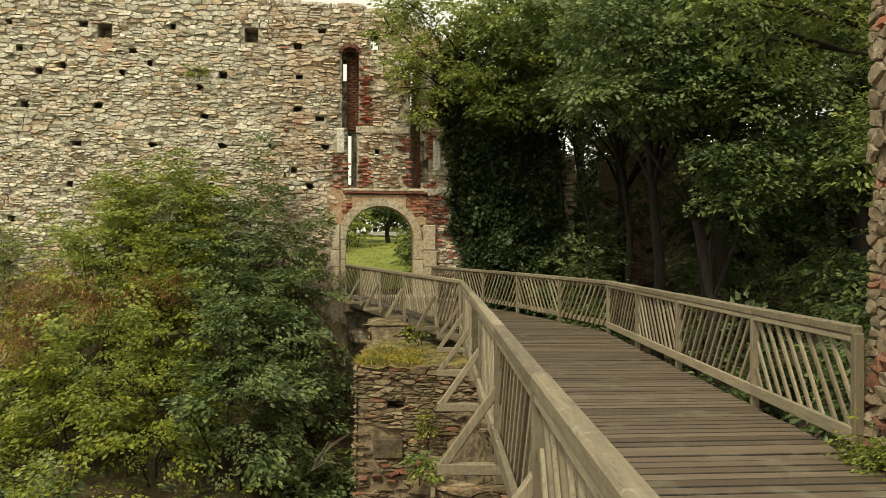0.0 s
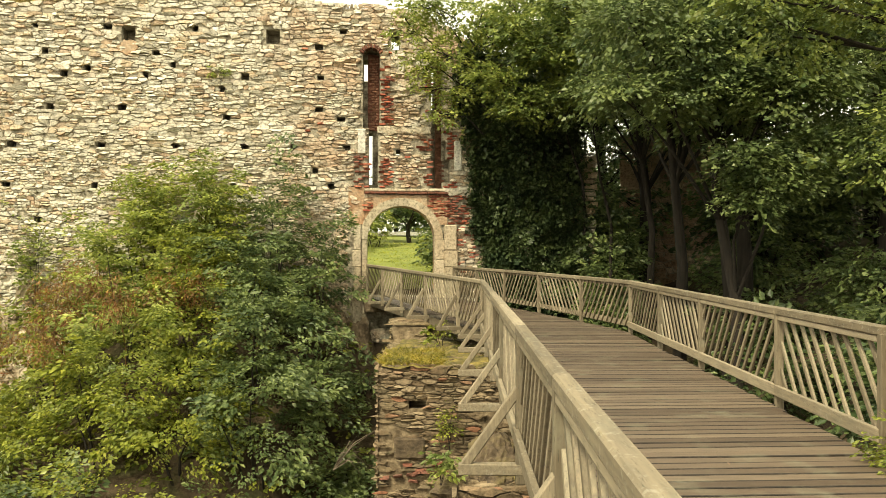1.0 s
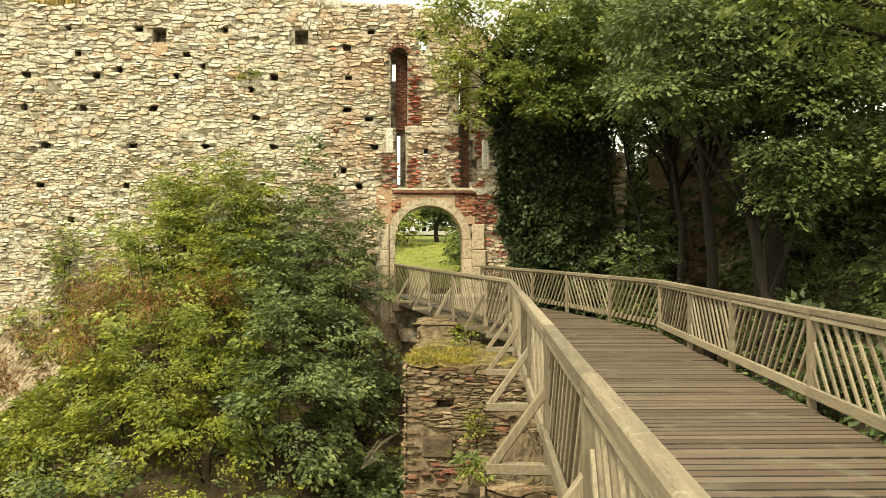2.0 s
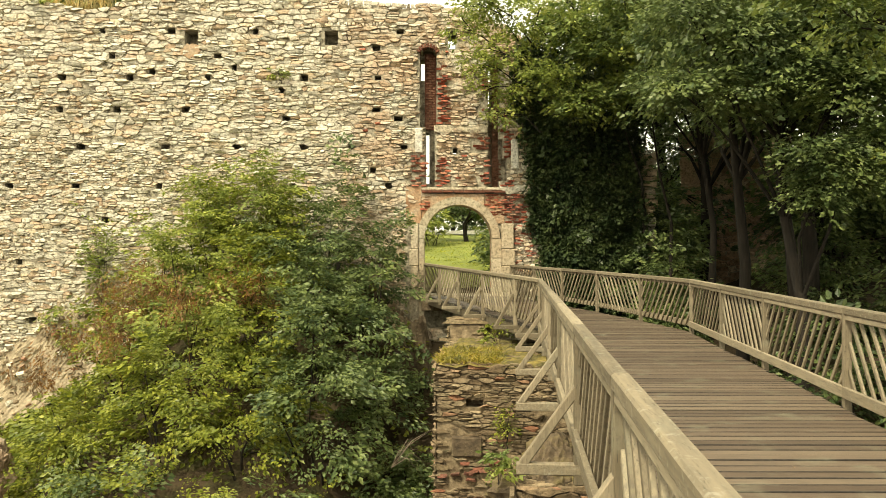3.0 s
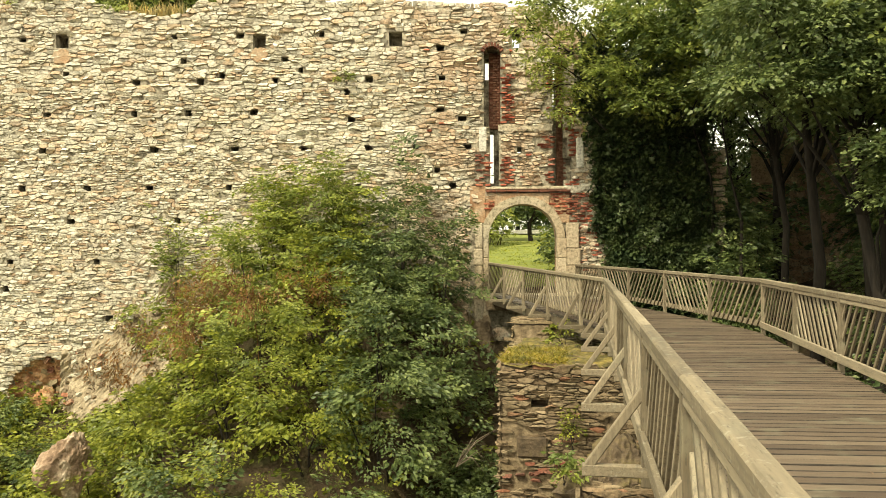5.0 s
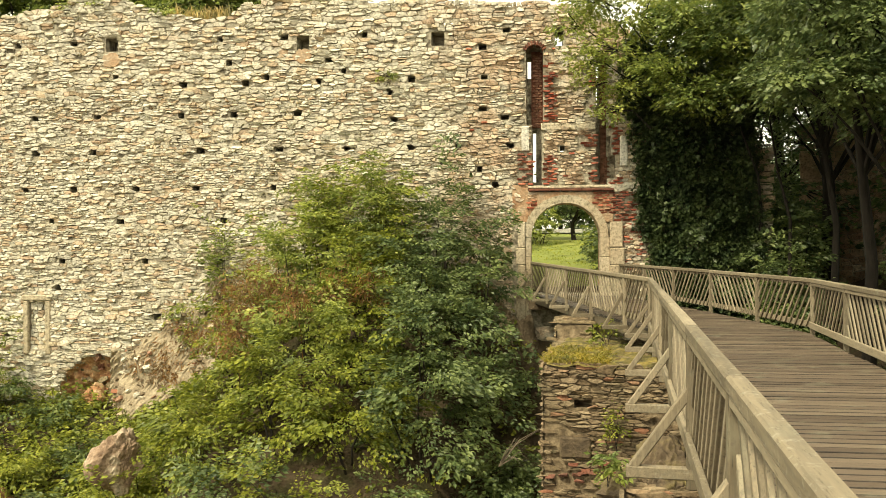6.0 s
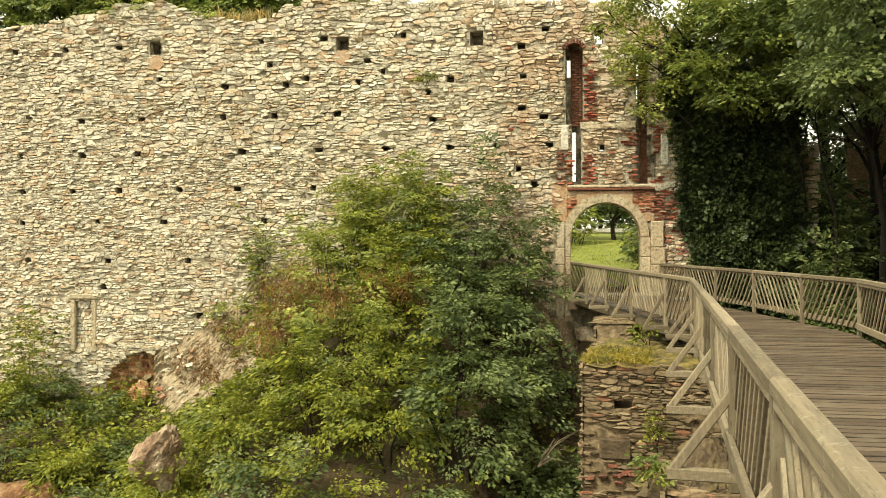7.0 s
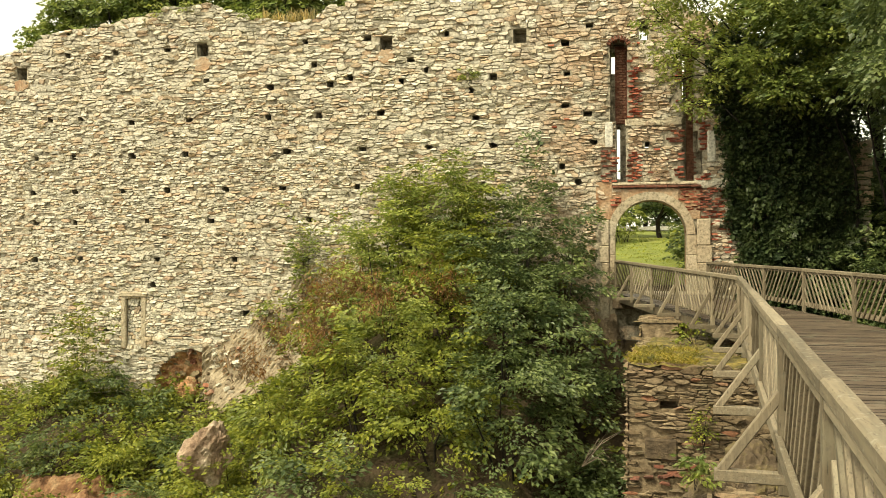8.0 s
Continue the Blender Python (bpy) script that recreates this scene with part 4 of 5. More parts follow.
# ------------------------------------------------------------ plants
def spray_points(n, r, squash=(1, 1, 1), inner=0.55, lumpy=0.35, seed=0.0, low=-0.5):
    """Points and outward directions over a lumpy ball with boughs that stick out."""
    d = unit(r.normal(0, 1, (n * 3, 3)))
    d = d[d[:, 2] > low][:n]
    k = np.array([1 + lumpy * noise.noise(Vector(v) * 1.7 + Vector((seed, seed * 0.7, 0))) + lumpy * 0.8 * noise.noise(Vector(v) * 4.0 + Vector((0, seed, 2))) for v in d])
    rad = (inner + (1 - inner) * np.sqrt(r.random(len(d)))) * k
    rad = rad * np.where(r.random(len(d)) < 0.12, r.uniform(1.05, 1.3, len(d)), 1.0)
    return d * rad[:, None] * np.array(squash), unit(d * np.array([1, 1, 0.6]))


def bush(x, y, z, rx, rz, label, mat, sprays, size, r, per=9, name="bush", spread=0.17, stems=5, category="bush", low=-0.55, inner=0.45, lumpy=0.8, flat=0.16):
    root = empty(name, pose(x, y, z), label=label, category=category)
    c, o = spray_points(sprays, r, (rx, rx * 0.85, rz), inner, lumpy, seed=x * 1.7 + y, low=low)
    c = c + np.array([0, 0, rz * 0.75])
    part("foliage", leaves("foliage", c, o, per, spread, size, mat, r, flat), mat, root)
    for k in range(stems):
        tip = c[int(r.integers(len(c)))] * 0.9
        mid = tip * np.array([0.35, 0.35, 0.5]) + r.normal(0, 0.1 * rx, 3)
        run = ([(r.normal(0, 0.1 * rx), r.normal(0, 0.1 * rx), -0.4 * rz), tuple(mid), tuple(tip)], [0.03 * rx, 0.02 * rx, 0.006])
        part("stem", tubes("stem", [run], M_BARK, 5), M_BARK, root)
    return root


def tree(x, y, z, height, trunk_r, blobs, label, mat, sprays, size, r, per=10, spread=0.28, bend=0.6, category="tree", name="tree", start=0.0):
    """A tapered trunk with limbs into each clump of the crown; blobs: (dx, dy, dz, radius)."""
    root = empty(name, pose(x, y, z), label=label, category=category)
    sway = [(0, 0, -0.8)] + [(bend * math.sin(k * 1.3 + x) * k / 6, bend * math.cos(k * 1.1 + y) * k / 6, height * k / 6) for k in range(7)]
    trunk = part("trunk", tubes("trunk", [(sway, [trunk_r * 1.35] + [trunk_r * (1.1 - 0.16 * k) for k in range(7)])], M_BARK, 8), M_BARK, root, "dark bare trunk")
    C, O = [], []
    tot = sum(b[3] ** 2 for b in blobs)
    for bx, by, bz, br_ in blobs:
        k = min(6, max(3, int(round(bz / height * 6 - 0.2))))
        s = Vector(sway[k])
        e = Vector((bx, by, bz))
        s = s.lerp(e, start)
        m = s.lerp(e, 0.5) + Vector((r.normal(0, 0.15), r.normal(0, 0.15), 0.25))
        runs = [([s, m, e], [trunk_r * 0.32, trunk_r * 0.2, 0.015])]
        c, o = spray_points(max(8, int(sprays * br_ ** 2 / tot)), r, (br_, br_, br_ * 0.72), 0.35, 0.5, bx + by + x, -0.9)
        for q in range(3):
            runs.append(([m.lerp(e, 0.5), e.lerp(Vector(c[q]) + e, 0.6), e + Vector(c[q])], [trunk_r * 0.16, 0.02, 0.006]))
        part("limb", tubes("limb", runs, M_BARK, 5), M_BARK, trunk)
        C.append(c + np.array([bx, by, bz]))
        O.append(o)
    part("crown", leaves("crown", np.concatenate(C), np.concatenate(O), per, spread, size, mat, r, lobed=per > 15), mat, root)
    return root


gr = np.random.default_rng(77)
G = ground_z


def wall_point(u, y, z):
    return WALL @ Vector((u, y, z))


# shrubs over the bank below the wall: x, y, radius, height, kind
SHRUBS = [(-11.7, 27.3, 0.8, 1.5, 1), (-11.5, 26.3, 1.0, 2.0, 1), (-12.3, 26.1, 0.8, 1.3, 0), (-8.3, 27.2, 1.1, 2.4, 1), (-10.5, 27.2, 1.1, 2.35, 1), (-9.3, 27.3, 1.1, 2.3, 0), (-7.6, 27.2, 1.2, 1.9, 0), (-6.0, 27.2, 1.3, 2.4, 2), (-4.7, 27.0, 1.1, 2.1, 2),
          (-12.2, 25.6, 1.0, 1.2, 0), (-10.4, 25.4, 1.3, 1.5, 1), (-8.4, 25.4, 1.4, 1.4, 0), (-6.4, 25.2, 1.4, 1.8, 2), (-4.8, 25.2, 1.1, 1.6, 2)]
SHRUBS2 = [(-12.9, 23.4, 1.0, 1.0, 3), (-11.2, 23.2, 1.3, 1.3, 0), (-9.4, 23.2, 1.4, 1.5, 1), (-7.6, 23.4, 1.4, 1.6, 3), (-5.8, 23.2, 1.4, 1.8, 2), (-4.2, 23.6, 1.1, 1.5, 2), (-3.1, 26.0, 0.8, 0.8, 2),
           (-13.4, 21.2, 1.1, 1.0, 0), (-11.4, 21.0, 1.4, 1.4, 3), (-9.3, 21.2, 1.4, 1.6, 0), (-7.2, 21.0, 1.5, 1.7, 0), (-5.2, 21.2, 1.4, 1.8, 2), (-3.6, 21.8, 1.1, 1.5, 2)]
# Kind 2 nearest the ravine floor: darker leaves stand in for its shade.
SHRUBS3 = [(-14.6, 22.2, 1.0, 0.8, 0), (-13.3, 19.8, 1.2, 1.1, 3), (-12.0, 19.0, 1.4, 1.3, 0), (-9.8, 18.8, 1.5, 1.5, 2), (-7.6, 18.6, 1.6, 1.6, 0), (-5.7, 18.9, 1.2, 1.4, 2), (-10.6, 16.6, 1.4, 1.1, 2), (-8.0, 16.4, 1.5, 1.1, 2), (-6.3, 16.6, 1.2, 0.9, 2), (-2.9, 22.8, 0.9, 1.2, 2), (-2.8, 21.4, 0.7, 1.2, 2),
           (-19.6, 26.2, 0.8, 0.6, 2), (-21.6, 26.0, 1.0, 0.9, 2), (-23.6, 25.8, 1.2, 1.0, 0), (-17.4, 24.4, 0.8, 0.6, 2), (-15.4, 23.6, 0.9, 0.7, 3), (-19.0, 23.4, 1.1, 0.9, 0), (-21.6, 23.4, 1.1, 0.9, 2), (-16.2, 21.9, 0.9, 0.8, 2), (-14.9, 19.0, 1.3, 1.0, 0), (-23.4, 22.0, 1.3, 0.9, 0), (-16.8, 18.4, 1.2, 0.8, 2), (-20.6, 20.8, 1.0, 0.7, 3)]
KINDS = [("dense green elder bush on the ravine bank", M_LEAF_BUSH), ("bright yellow-green shrub on the sunlit bank", M_LEAF_LIGHT), ("dark green leafy shrub on the bank below the gate", M_LEAF_SHADE), ("fresh green young shrub low on the bank", M_LEAF_BUSH)]
for x, y, rx, rz, k in SHRUBS + SHRUBS2 + SHRUBS3:
    thick = 14 if y > 20 else 6
    bush(x, y, float(G(x, y)) - (0.15 if y > 20 else 0.4), rx, rz, KINDS[k][0], KINDS[k][1], int(thick * 1.25 * rx * (rx + rz)), 0.128, gr, per=64, spread=0.36, flat=0.13, inner=0.6)

# withered fronds hanging between the shrubs
for x, y, z, w in ((-11.6, 26.2, 0.7, 0.3), (-11.8, 24.8, -0.1, 0.3), (-11.4, 24.2, -0.5, 0.3), (-8.4, 24.5, 0.5, 0.3), (-10.4, 24.4, 0.5, 0.3), (-12.4, 23.4, -1.0, 0.3), (-11.3, 25.0, 0.6, 0.35), (-7.4, 24.5, 0.45, 0.3), (-12.8, 22.2, -1.7, 0.25), (-9.0, 22.6, 0.2, 0.2), (-10.6, 22.0, -0.7, 0.2)):
    root = empty("withered_fern", pose(x, y, float(G(x, y))), label="withered rust-brown fern fronds hanging on the bank", category="fern")
    h = max(0.5, z - float(G(x, y)))
    c = gr.normal(0, 1, (44, 3)) * (w * 1.3, w * 0.6, 0.3) + (0, -0.7, h)
    o = unit(gr.normal(0, 0.5, (44, 3)) + (0, -0.5, -0.9))
    part("fronds", leaves("fronds", c, o, 16, 0.16, 0.12, M_LEAF_BROWN, gr, 0.8, 0.24, 0.3), M_LEAF_BROWN, root)
    part("stalk", tubes("stalk", [([(0, 0, -0.2), (0, -0.2, h * 0.6), tuple(c[0])], [0.015, 0.01, 0.004])], M_LEAF_BROWN, 4), M_LEAF_BROWN, root)

# undergrowth creeping over the whole bank
n = 6500
ux, uy = gr.uniform(-27, -2.4, n), gr.uniform(14, 28.9, n)
keep = ~((ux < -12.4) & (ux > -18.6) & (uy > 26.3)) & (np.array([noise.noise(Vector((a * 0.6, b * 0.6, 4))) for a, b in zip(ux, uy)]) > -0.3) & ((ux < -12.6) | (gr.random(n) < 0.3))
ux, uy = ux[keep], uy[keep]
bare = (ux > -21.5) & (ux < -14) & (uy > 17.8) & (uy < 22.8)
stay = ~bare | (gr.random(len(ux)) < 0.3)
ux, uy = ux[stay], uy[stay]
pts = np.stack([ux, uy, G(ux, uy) + gr.uniform(0.05, 0.65, len(ux))], 1)
hx, hy = gr.uniform(-20.5, -14.6, 420), gr.uniform(23.2, 27.6, 420)
pts = np.concatenate([pts, np.stack([hx, hy, G(hx, hy) + gr.uniform(0.0, 0.3, 420)], 1)])
under = new("undergrowth", leaves("undergrowth", pts, np.tile([0.0, -0.5, 0.6], (len(pts), 1)), 12, 0.24, 0.15, M_LEAF_BUSH, gr))
tagged(under, "low creeping green undergrowth over the bank", "undergrowth", kind="stuff")

# saplings against the wall
def sapling(x, y, z, h, w, label, mat, n):
    root = empty("sapling", pose(x, y, z), label=label, category="sapling")
    C = []
    for k in range(5):
        tip = Vector((gr.normal(0, w * 0.6), gr.normal(0, 0.2), h * gr.uniform(0.7, 1.0)))
        run = ([(0, 0, -0.4), tip * 0.5 + Vector((gr.normal(0, 0.1), 0, 0)), tip], [0.011, 0.007, 0.003])
        part("stem", tubes("stem", [run], M_BARK, 5), M_BARK, root)
        for q in range(n // 5):
            t = gr.uniform(0.3, 1.0)
            C.append(np.array(tip) * t + gr.normal(0, 1, 3) * (w * 0.5, 0.25, 0.22))
    C = np.array(C)
    part("foliage", leaves("foliage", C, unit(C * (1, 1, 0.2) + (0, -0.1, 0.1)), 14, 0.2, 0.12, mat, gr), mat, root)


sapling(-22.6, 26.0, float(G(-22.6, 26.0)), 3.8, 1.0, "thin sparse sapling in front of the wall", M_LEAF_BUSH, 190)
sapling(-14.2, 27.9, -1.0, 4.4, 0.42, "slender light green ash sapling by the wall", M_LEAF_LIGHT, 110)
sapling(-15.3, 27.6, -2.4, 2.6, 0.4, "slender light green ash sapling by the wall", M_LEAF_LIGHT, 60)
sapling(-10.0, 27.4, float(G(-10.0, 27.4)) + 1.2, 3.0, 0.7, "tall light green ash shoots above the bank", M_LEAF_LIGHT, 200)
sapling(-8.6, 27.4, float(G(-8.6, 27.4)) + 1.0, 2.9, 0.8, "tall feathery ash shoots above the bank", M_LEAF_LIGHT, 160)

# broken masonry foot of the wall, its hollow and loose rock
na, nb = 40, 30
A, B = np.meshgrid(np.linspace(0, 1, na), np.linspace(0, 1, nb))
U = -16.45 + 4.3 * A - 0.5 * (1 - B) * (1 - A)
ZT = -1.95 + 2.75 * A
Z = ZT - 3.4 * (1 - B)
Y = 0.05 - 1.25 * (1 - B) ** 1.3 * smooth(-0.05, 0.35, A)
dn = np.array([noise.noise(Vector((u * 1.1, z * 1.1, 1))) * 0.35 + abs(noise.noise(Vector((u * 3.2, z * 3.6, 7)))) * 0.22 + 0.08 * noise.noise(Vector((u * 9, z * 9, 2))) for u, z in zip(U.ravel(), Z.ravel())]).reshape(U.shape)
i0 = (np.arange(nb - 1)[:, None] * na + np.arange(na - 1)[None, :]).ravel()
slope = empty("broken_masonry", WALL, label="crumbling pale masonry slope at the foot of the wall", category="rubble slope")
part("rubble_core", mesh_from("rubble_core", np.stack([U, Y - dn, Z], -1).reshape(-1, 3), np.stack([i0, i0 + 1, i0 + na + 1, i0 + na], 1), M_RUBBLE), M_RUBBLE, slope)
for k in range(130):
    a, b = int(gr.integers(2, na - 2)), int(gr.integers(2, nb - 2))
    p = (U[b, a], Y[b, a] - dn[b, a] + 0.02, Z[b, a])
    s = gr.uniform(0.1, 0.3)
    part("loose_stone", stone_meshes(M_STONE_ONE if k % 3 == 0 else M_OLD_ONE)[int(gr.integers(16))], None, slope, m=pose(*p, gr.uniform(-40, 0), gr.uniform(-35, 15), gr.uniform(-20, 20)) @ Matrix.Diagonal((s, 0.12, s * 0.6, 1)))


def rock(name, x, y, z, size, label, mat, seed, category="rock"):
    bm = bmesh.new()
    bmesh.ops.create_icosphere(bm, subdivisions=5, radius=1)
    rk = np.random.default_rng(int(seed * 10))
    planes = [(Vector(tuple(n)), rk.uniform(0.62, 1.0)) for n in unit(rk.normal(0, 1, (22, 3)))]
    for v in bm.verts:
        d = v.co.normalized()
        k = min(h / max(d.dot(n), 0.05) for n, h in planes)
        k = min(k, 1.45) * (1 + 0.2 * noise.noise(d * 2.3 + Vector((seed, 0, 0))) + 0.16 * abs(noise.noise(d * 5.4 + Vector((0, seed, 0)))) + 0.035 * noise.noise(d * 13))
        v.co = Vector((d.x * k * size[0], d.y * k * size[1], d.z * k * size[2]))
    ob = new(name, bm_mesh(name, bm, mat))
    ob.matrix_basis = pose(x, y, z, 0, 12, 20 * seed)
    return tagged(ob, label, category)


rock("boulder", -13.55, 20.6, -4.15, (0.62, 0.6, 0.92), "large pale-topped brown boulder jutting from the bank", M_BOULDER, 1.3)
# bare broken earth between the shrubs low on the slope
nx, ny = 90, 60
EX, EY = np.meshgrid(np.linspace(-22.5, -13.9, nx), np.linspace(17.5, 23.2, ny))
rim = np.minimum(np.minimum(EX + 22.5, -13.9 - EX) / 0.8, np.minimum(EY - 17.5, 23.2 - EY) / 0.6)
en = np.array([0.55 * abs(noise.noise(Vector((a * 0.7, b * 0.9, 2)))) + 0.3 * noise.noise(Vector((a * 1.7, b * 2.2, 5))) + 0.16 * abs(noise.noise(Vector((a * 4.5, b * 5, 9)))) for a, b in zip(EX.ravel(), EY.ravel())]).reshape(EX.shape)
EZ = G(EX, EY) + np.where(rim < 1, 0.7 * (rim - 1), 0.0) + 0.35 + 1.2 * en
e0 = (np.arange(ny - 1)[:, None] * nx + np.arange(nx - 1)[None, :]).ravel()
bank = new("earth_face", mesh_from("earth_face", np.stack([EX, EY, EZ], -1).reshape(-1, 3), np.stack([e0, e0 + 1, e0 + nx + 1, e0 + nx], 1), M_RUST))
tagged(bank, "bare rust-brown earth and stones broken out of the slope", "earth bank", kind="stuff")
p = wall_point(-17.15, 0.05, -3.85)
rock("clay_mass", p.x, p.y, p.z, (0.62, 0.5, 0.5), "yellow clay spilling from the wall's hollow", M_CLAY, 4.2, "earth heap")
rock("stub_top", 0.45, 12.1, -1.75, (0.75, 0.8, 0.75), "rounded mass of old mortared rubble with yellow moss", M_STUB, 8.3)
rock("stub_top", 1.7, 12.4, -1.8, (0.9, 0.7, 0.7), "rounded mass of old mortared rubble with yellow moss", M_STUB, 9.1)
p = wall_point(-2.5, -0.5, -0.9)
rock("gate_footing", p.x, p.y, p.z, (0.95, 0.6, 0.9), "rough rock footing below the gate jamb", M_ROCK, 6.1)
p = wall_point(-1.9, -0.25, -1.9)
rock("gate_footing", p.x, p.y, p.z, (0.8, 0.5, 1.7), "plastered rock footing below the gate jamb", M_ROCK, 7.7)

# growth on the pier, the wall top and by the pillar
def tufts(name, pts, h, mat, label, category, n_each, spread, width=0.012, lean=0.5):
    roots = np.repeat(np.asarray(pts, float), n_each, 0)
    roots = roots + gr.normal(0, 1, roots.shape) * (spread, spread, 0.01)
    ob = new(name, blades(name, roots, h, mat, gr, lean, width))
    return tagged(ob, label, category, kind="stuff")


mx, my = gr.uniform(-1.62, -0.4, 260), 16.65 + 2.2 * gr.random(260) ** 1.6
tufts("moss_grass", np.stack([mx, my, np.full(260, -0.63)], 1), 0.13, M_GRASS, "yellow-green moss and grass on the pier top", "grass", 12, 0.07, 0.010, 0.9)
bm = bmesh.new()
bmesh.ops.create_grid(bm, x_segments=40, y_segments=60, size=1)
for v in bm.verts:
    x, y = v.co.x * 1.1 - 0.5, 18.7 + v.co.y * 2.15
    e = max(abs(v.co.x), abs(v.co.y))
    v.co = Vector((x, y, -0.60 + 0.09 * lump((x * 2, y * 2, 0)) + 0.05 * lump((x * 6, y * 6, 1)) - 0.15 * max(0, e - 0.9) * 10 * 0.6))
moss = new("moss_cushion", bm_mesh("moss_cushion", bm, M_MOSS))
tagged(moss, "thick yellow-green moss cushion on the pier", "moss", kind="stuff")
bush(-0.55, 19.6, -0.7, 0.4, 0.35, "small white-flecked weed on the pier top", M_LEAF_BUSH, 40, 0.09, gr, 8, "weed", 0.08, 4, "weed")
bush(-0.32, 16.3, -3.1, 0.24, 0.4, "yellowish weed growing from the foot of the pier face", M_LEAF_LIGHT, 50, 0.055, gr, 7, "weed", 0.08, 4, "weed")
bush(-0.3, 11.6, -1.5, 0.16, 0.25, "yellowish weed tuft on the masonry stub", M_LEAF_LIGHT, 36, 0.09, gr, 7, "weed", 0.08, 4, "weed")
bush(-0.28, 16.4, -2.1, 0.2, 0.42, "green weed growing from the pier face", M_LEAF_BUSH, 60, 0.055, gr, 7, "weed", 0.08, 4, "weed")
bush(3.28, 6.42, -0.12, 0.2, 0.2, "green weeds at the foot of the pillar", M_LEAF_BUSH, 120, 0.042, gr, 8, "weed", 0.05, 6, "weed", low=-0.2)
bush(3.33, 6.05, -0.14, 0.24, 0.22, "green weeds at the foot of the pillar", M_LEAF_BUSH, 130, 0.042, gr, 8, "weed", 0.05, 6, "weed", low=-0.2)
gu = [(-13.6, 9.9), (-13.2, 9.85), (-12.8, 9.9), (-12.4, 9.9), (-14.2, 10.0)]
tufts("wall_top_grass", [tuple(wall_point(u, 0.4, z)) for u, z in gu], 0.45, M_STRAW, "dry straw-coloured grass on the wall top", "grass", 45, 0.14, 0.02, 0.25)
for u, z in ((-18.4, 10.5), (-17.2, 10.6), (-6.3, 7.6), (-14.6, 10.2)):
    p = wall_point(u, 0.15 if z > 9 else -0.05, z - 0.25)
    bush(p.x, p.y, p.z, 0.5 if z > 9 else 0.3, 0.35 if z > 9 else 0.25, "small weed rooted in the wall", M_LEAF_LIGHT, 40, 0.11, gr, 8, "weed", 0.1, 3, "weed")

# dead twigs by the pier
twigs = []
for k in range(9):
    b = Vector((-2.9, 18.9, -3.3))
    m = b + Vector((0.35 + gr.normal(0, 0.1), gr.normal(0, 0.15), 0.25 + 0.05 * k))
    twigs.append(([b, m, m + Vector((gr.uniform(0.1, 0.6), gr.normal(0, 0.2), gr.normal(0.05, 0.25)))], [0.02, 0.012, 0.004]))
dead = empty("dead_branch", pose(0, 0, 0), label="bare pale dead branch beside the pier", category="branch")
for run in twigs:
    part("twig", tubes("twig", [run], M_TWIG, 4), M_TWIG, dead)

# ivy over the wall's end
n = 5200
iu, iz = gr.uniform(1.5, 6.1, n), gr.uniform(-2.5, 9.4, n)
edge = np.interp(iz, [-2, 0, 3.6, 4.6, 5.4, 6.5, 8.5, 9.5], [2.7, 2.6, 2.35, 2.2, 2.0, 1.75, 1.8, 2.6])
wob = np.array([noise.noise(Vector((a * 1.1, b * 1.1, 8))) for a, b in zip(iu, iz)])
sel = iu > edge + 0.35 * wob
iu, iz, wob, edge = iu[sel], iz[sel], wob[sel], edge[sel]
bulge = (0.12 + 0.75 * np.clip((iu - edge) / 1.6, 0, 1)) * (0.65 + 0.7 * wob) * gr.random(len(iu)) ** 0.5
ip = np.array([tuple(wall_point(u, -0.05 - max(b, 0), z)) for u, z, b in zip(iu, iz, bulge)])
ivy = empty("ivy", pose(0, 0, 0), label="dense dark ivy covering the broken end of the wall", category="ivy")
part("leaves", leaves("leaves", ip, np.tile([0.0, -0.9, -0.1], (len(ip), 1)), 12, 0.16, 0.15, M_LEAF_IVY, gr, 0.5, 0.85, 0.25), M_LEAF_IVY, ivy)
for k in range(14):
    u = gr.uniform(2.6, 5.4)
    run = ([wall_point(u + 0.2 * math.sin(q * 1.7 + k), -0.08, -1.5 + q * 1.1) for q in range(8)], [0.035 - 0.004 * q for q in range(8)])
    part("stem", tubes("stem", [run], M_BARK, 5), M_BARK, ivy)


# woods past the bridge
def crown(h, reach, count, r, low=0.25):
    """Clumps of a crown: offsets and radii."""
    out = []
    for k in range(count):
        a = r.uniform(0, 6.28)
        zz = (low + (1 - low) * (k + r.random()) / count) * h
        rad = reach * math.sqrt(r.random()) * (1.15 - 0.55 * zz / h)
        out.append((math.cos(a) * rad, math.sin(a) * rad, zz, r.uniform(1.0, 1.9)))
    return out


WOOD1 = [(6.9, 22.4, 12, 0.19, 0.64), (5.9, 27.6, 13, 0.13, 0.62), (6.0, 24.0, 13.5, 0.2, 0.66), (8.2, 25.0, 12, 0.24, 0.48), (11.8, 24.0, 12, 0.24, 0.25), (15.0, 22.0, 12, 0.24, 0.2), (6.6, 31.5, 14, 0.26, 0.45), (10.2, 30.5, 14, 0.3, 0.42), (14.2, 29, 14, 0.28, 0.3), (18.6, 27, 14, 0.28, 0.2)]
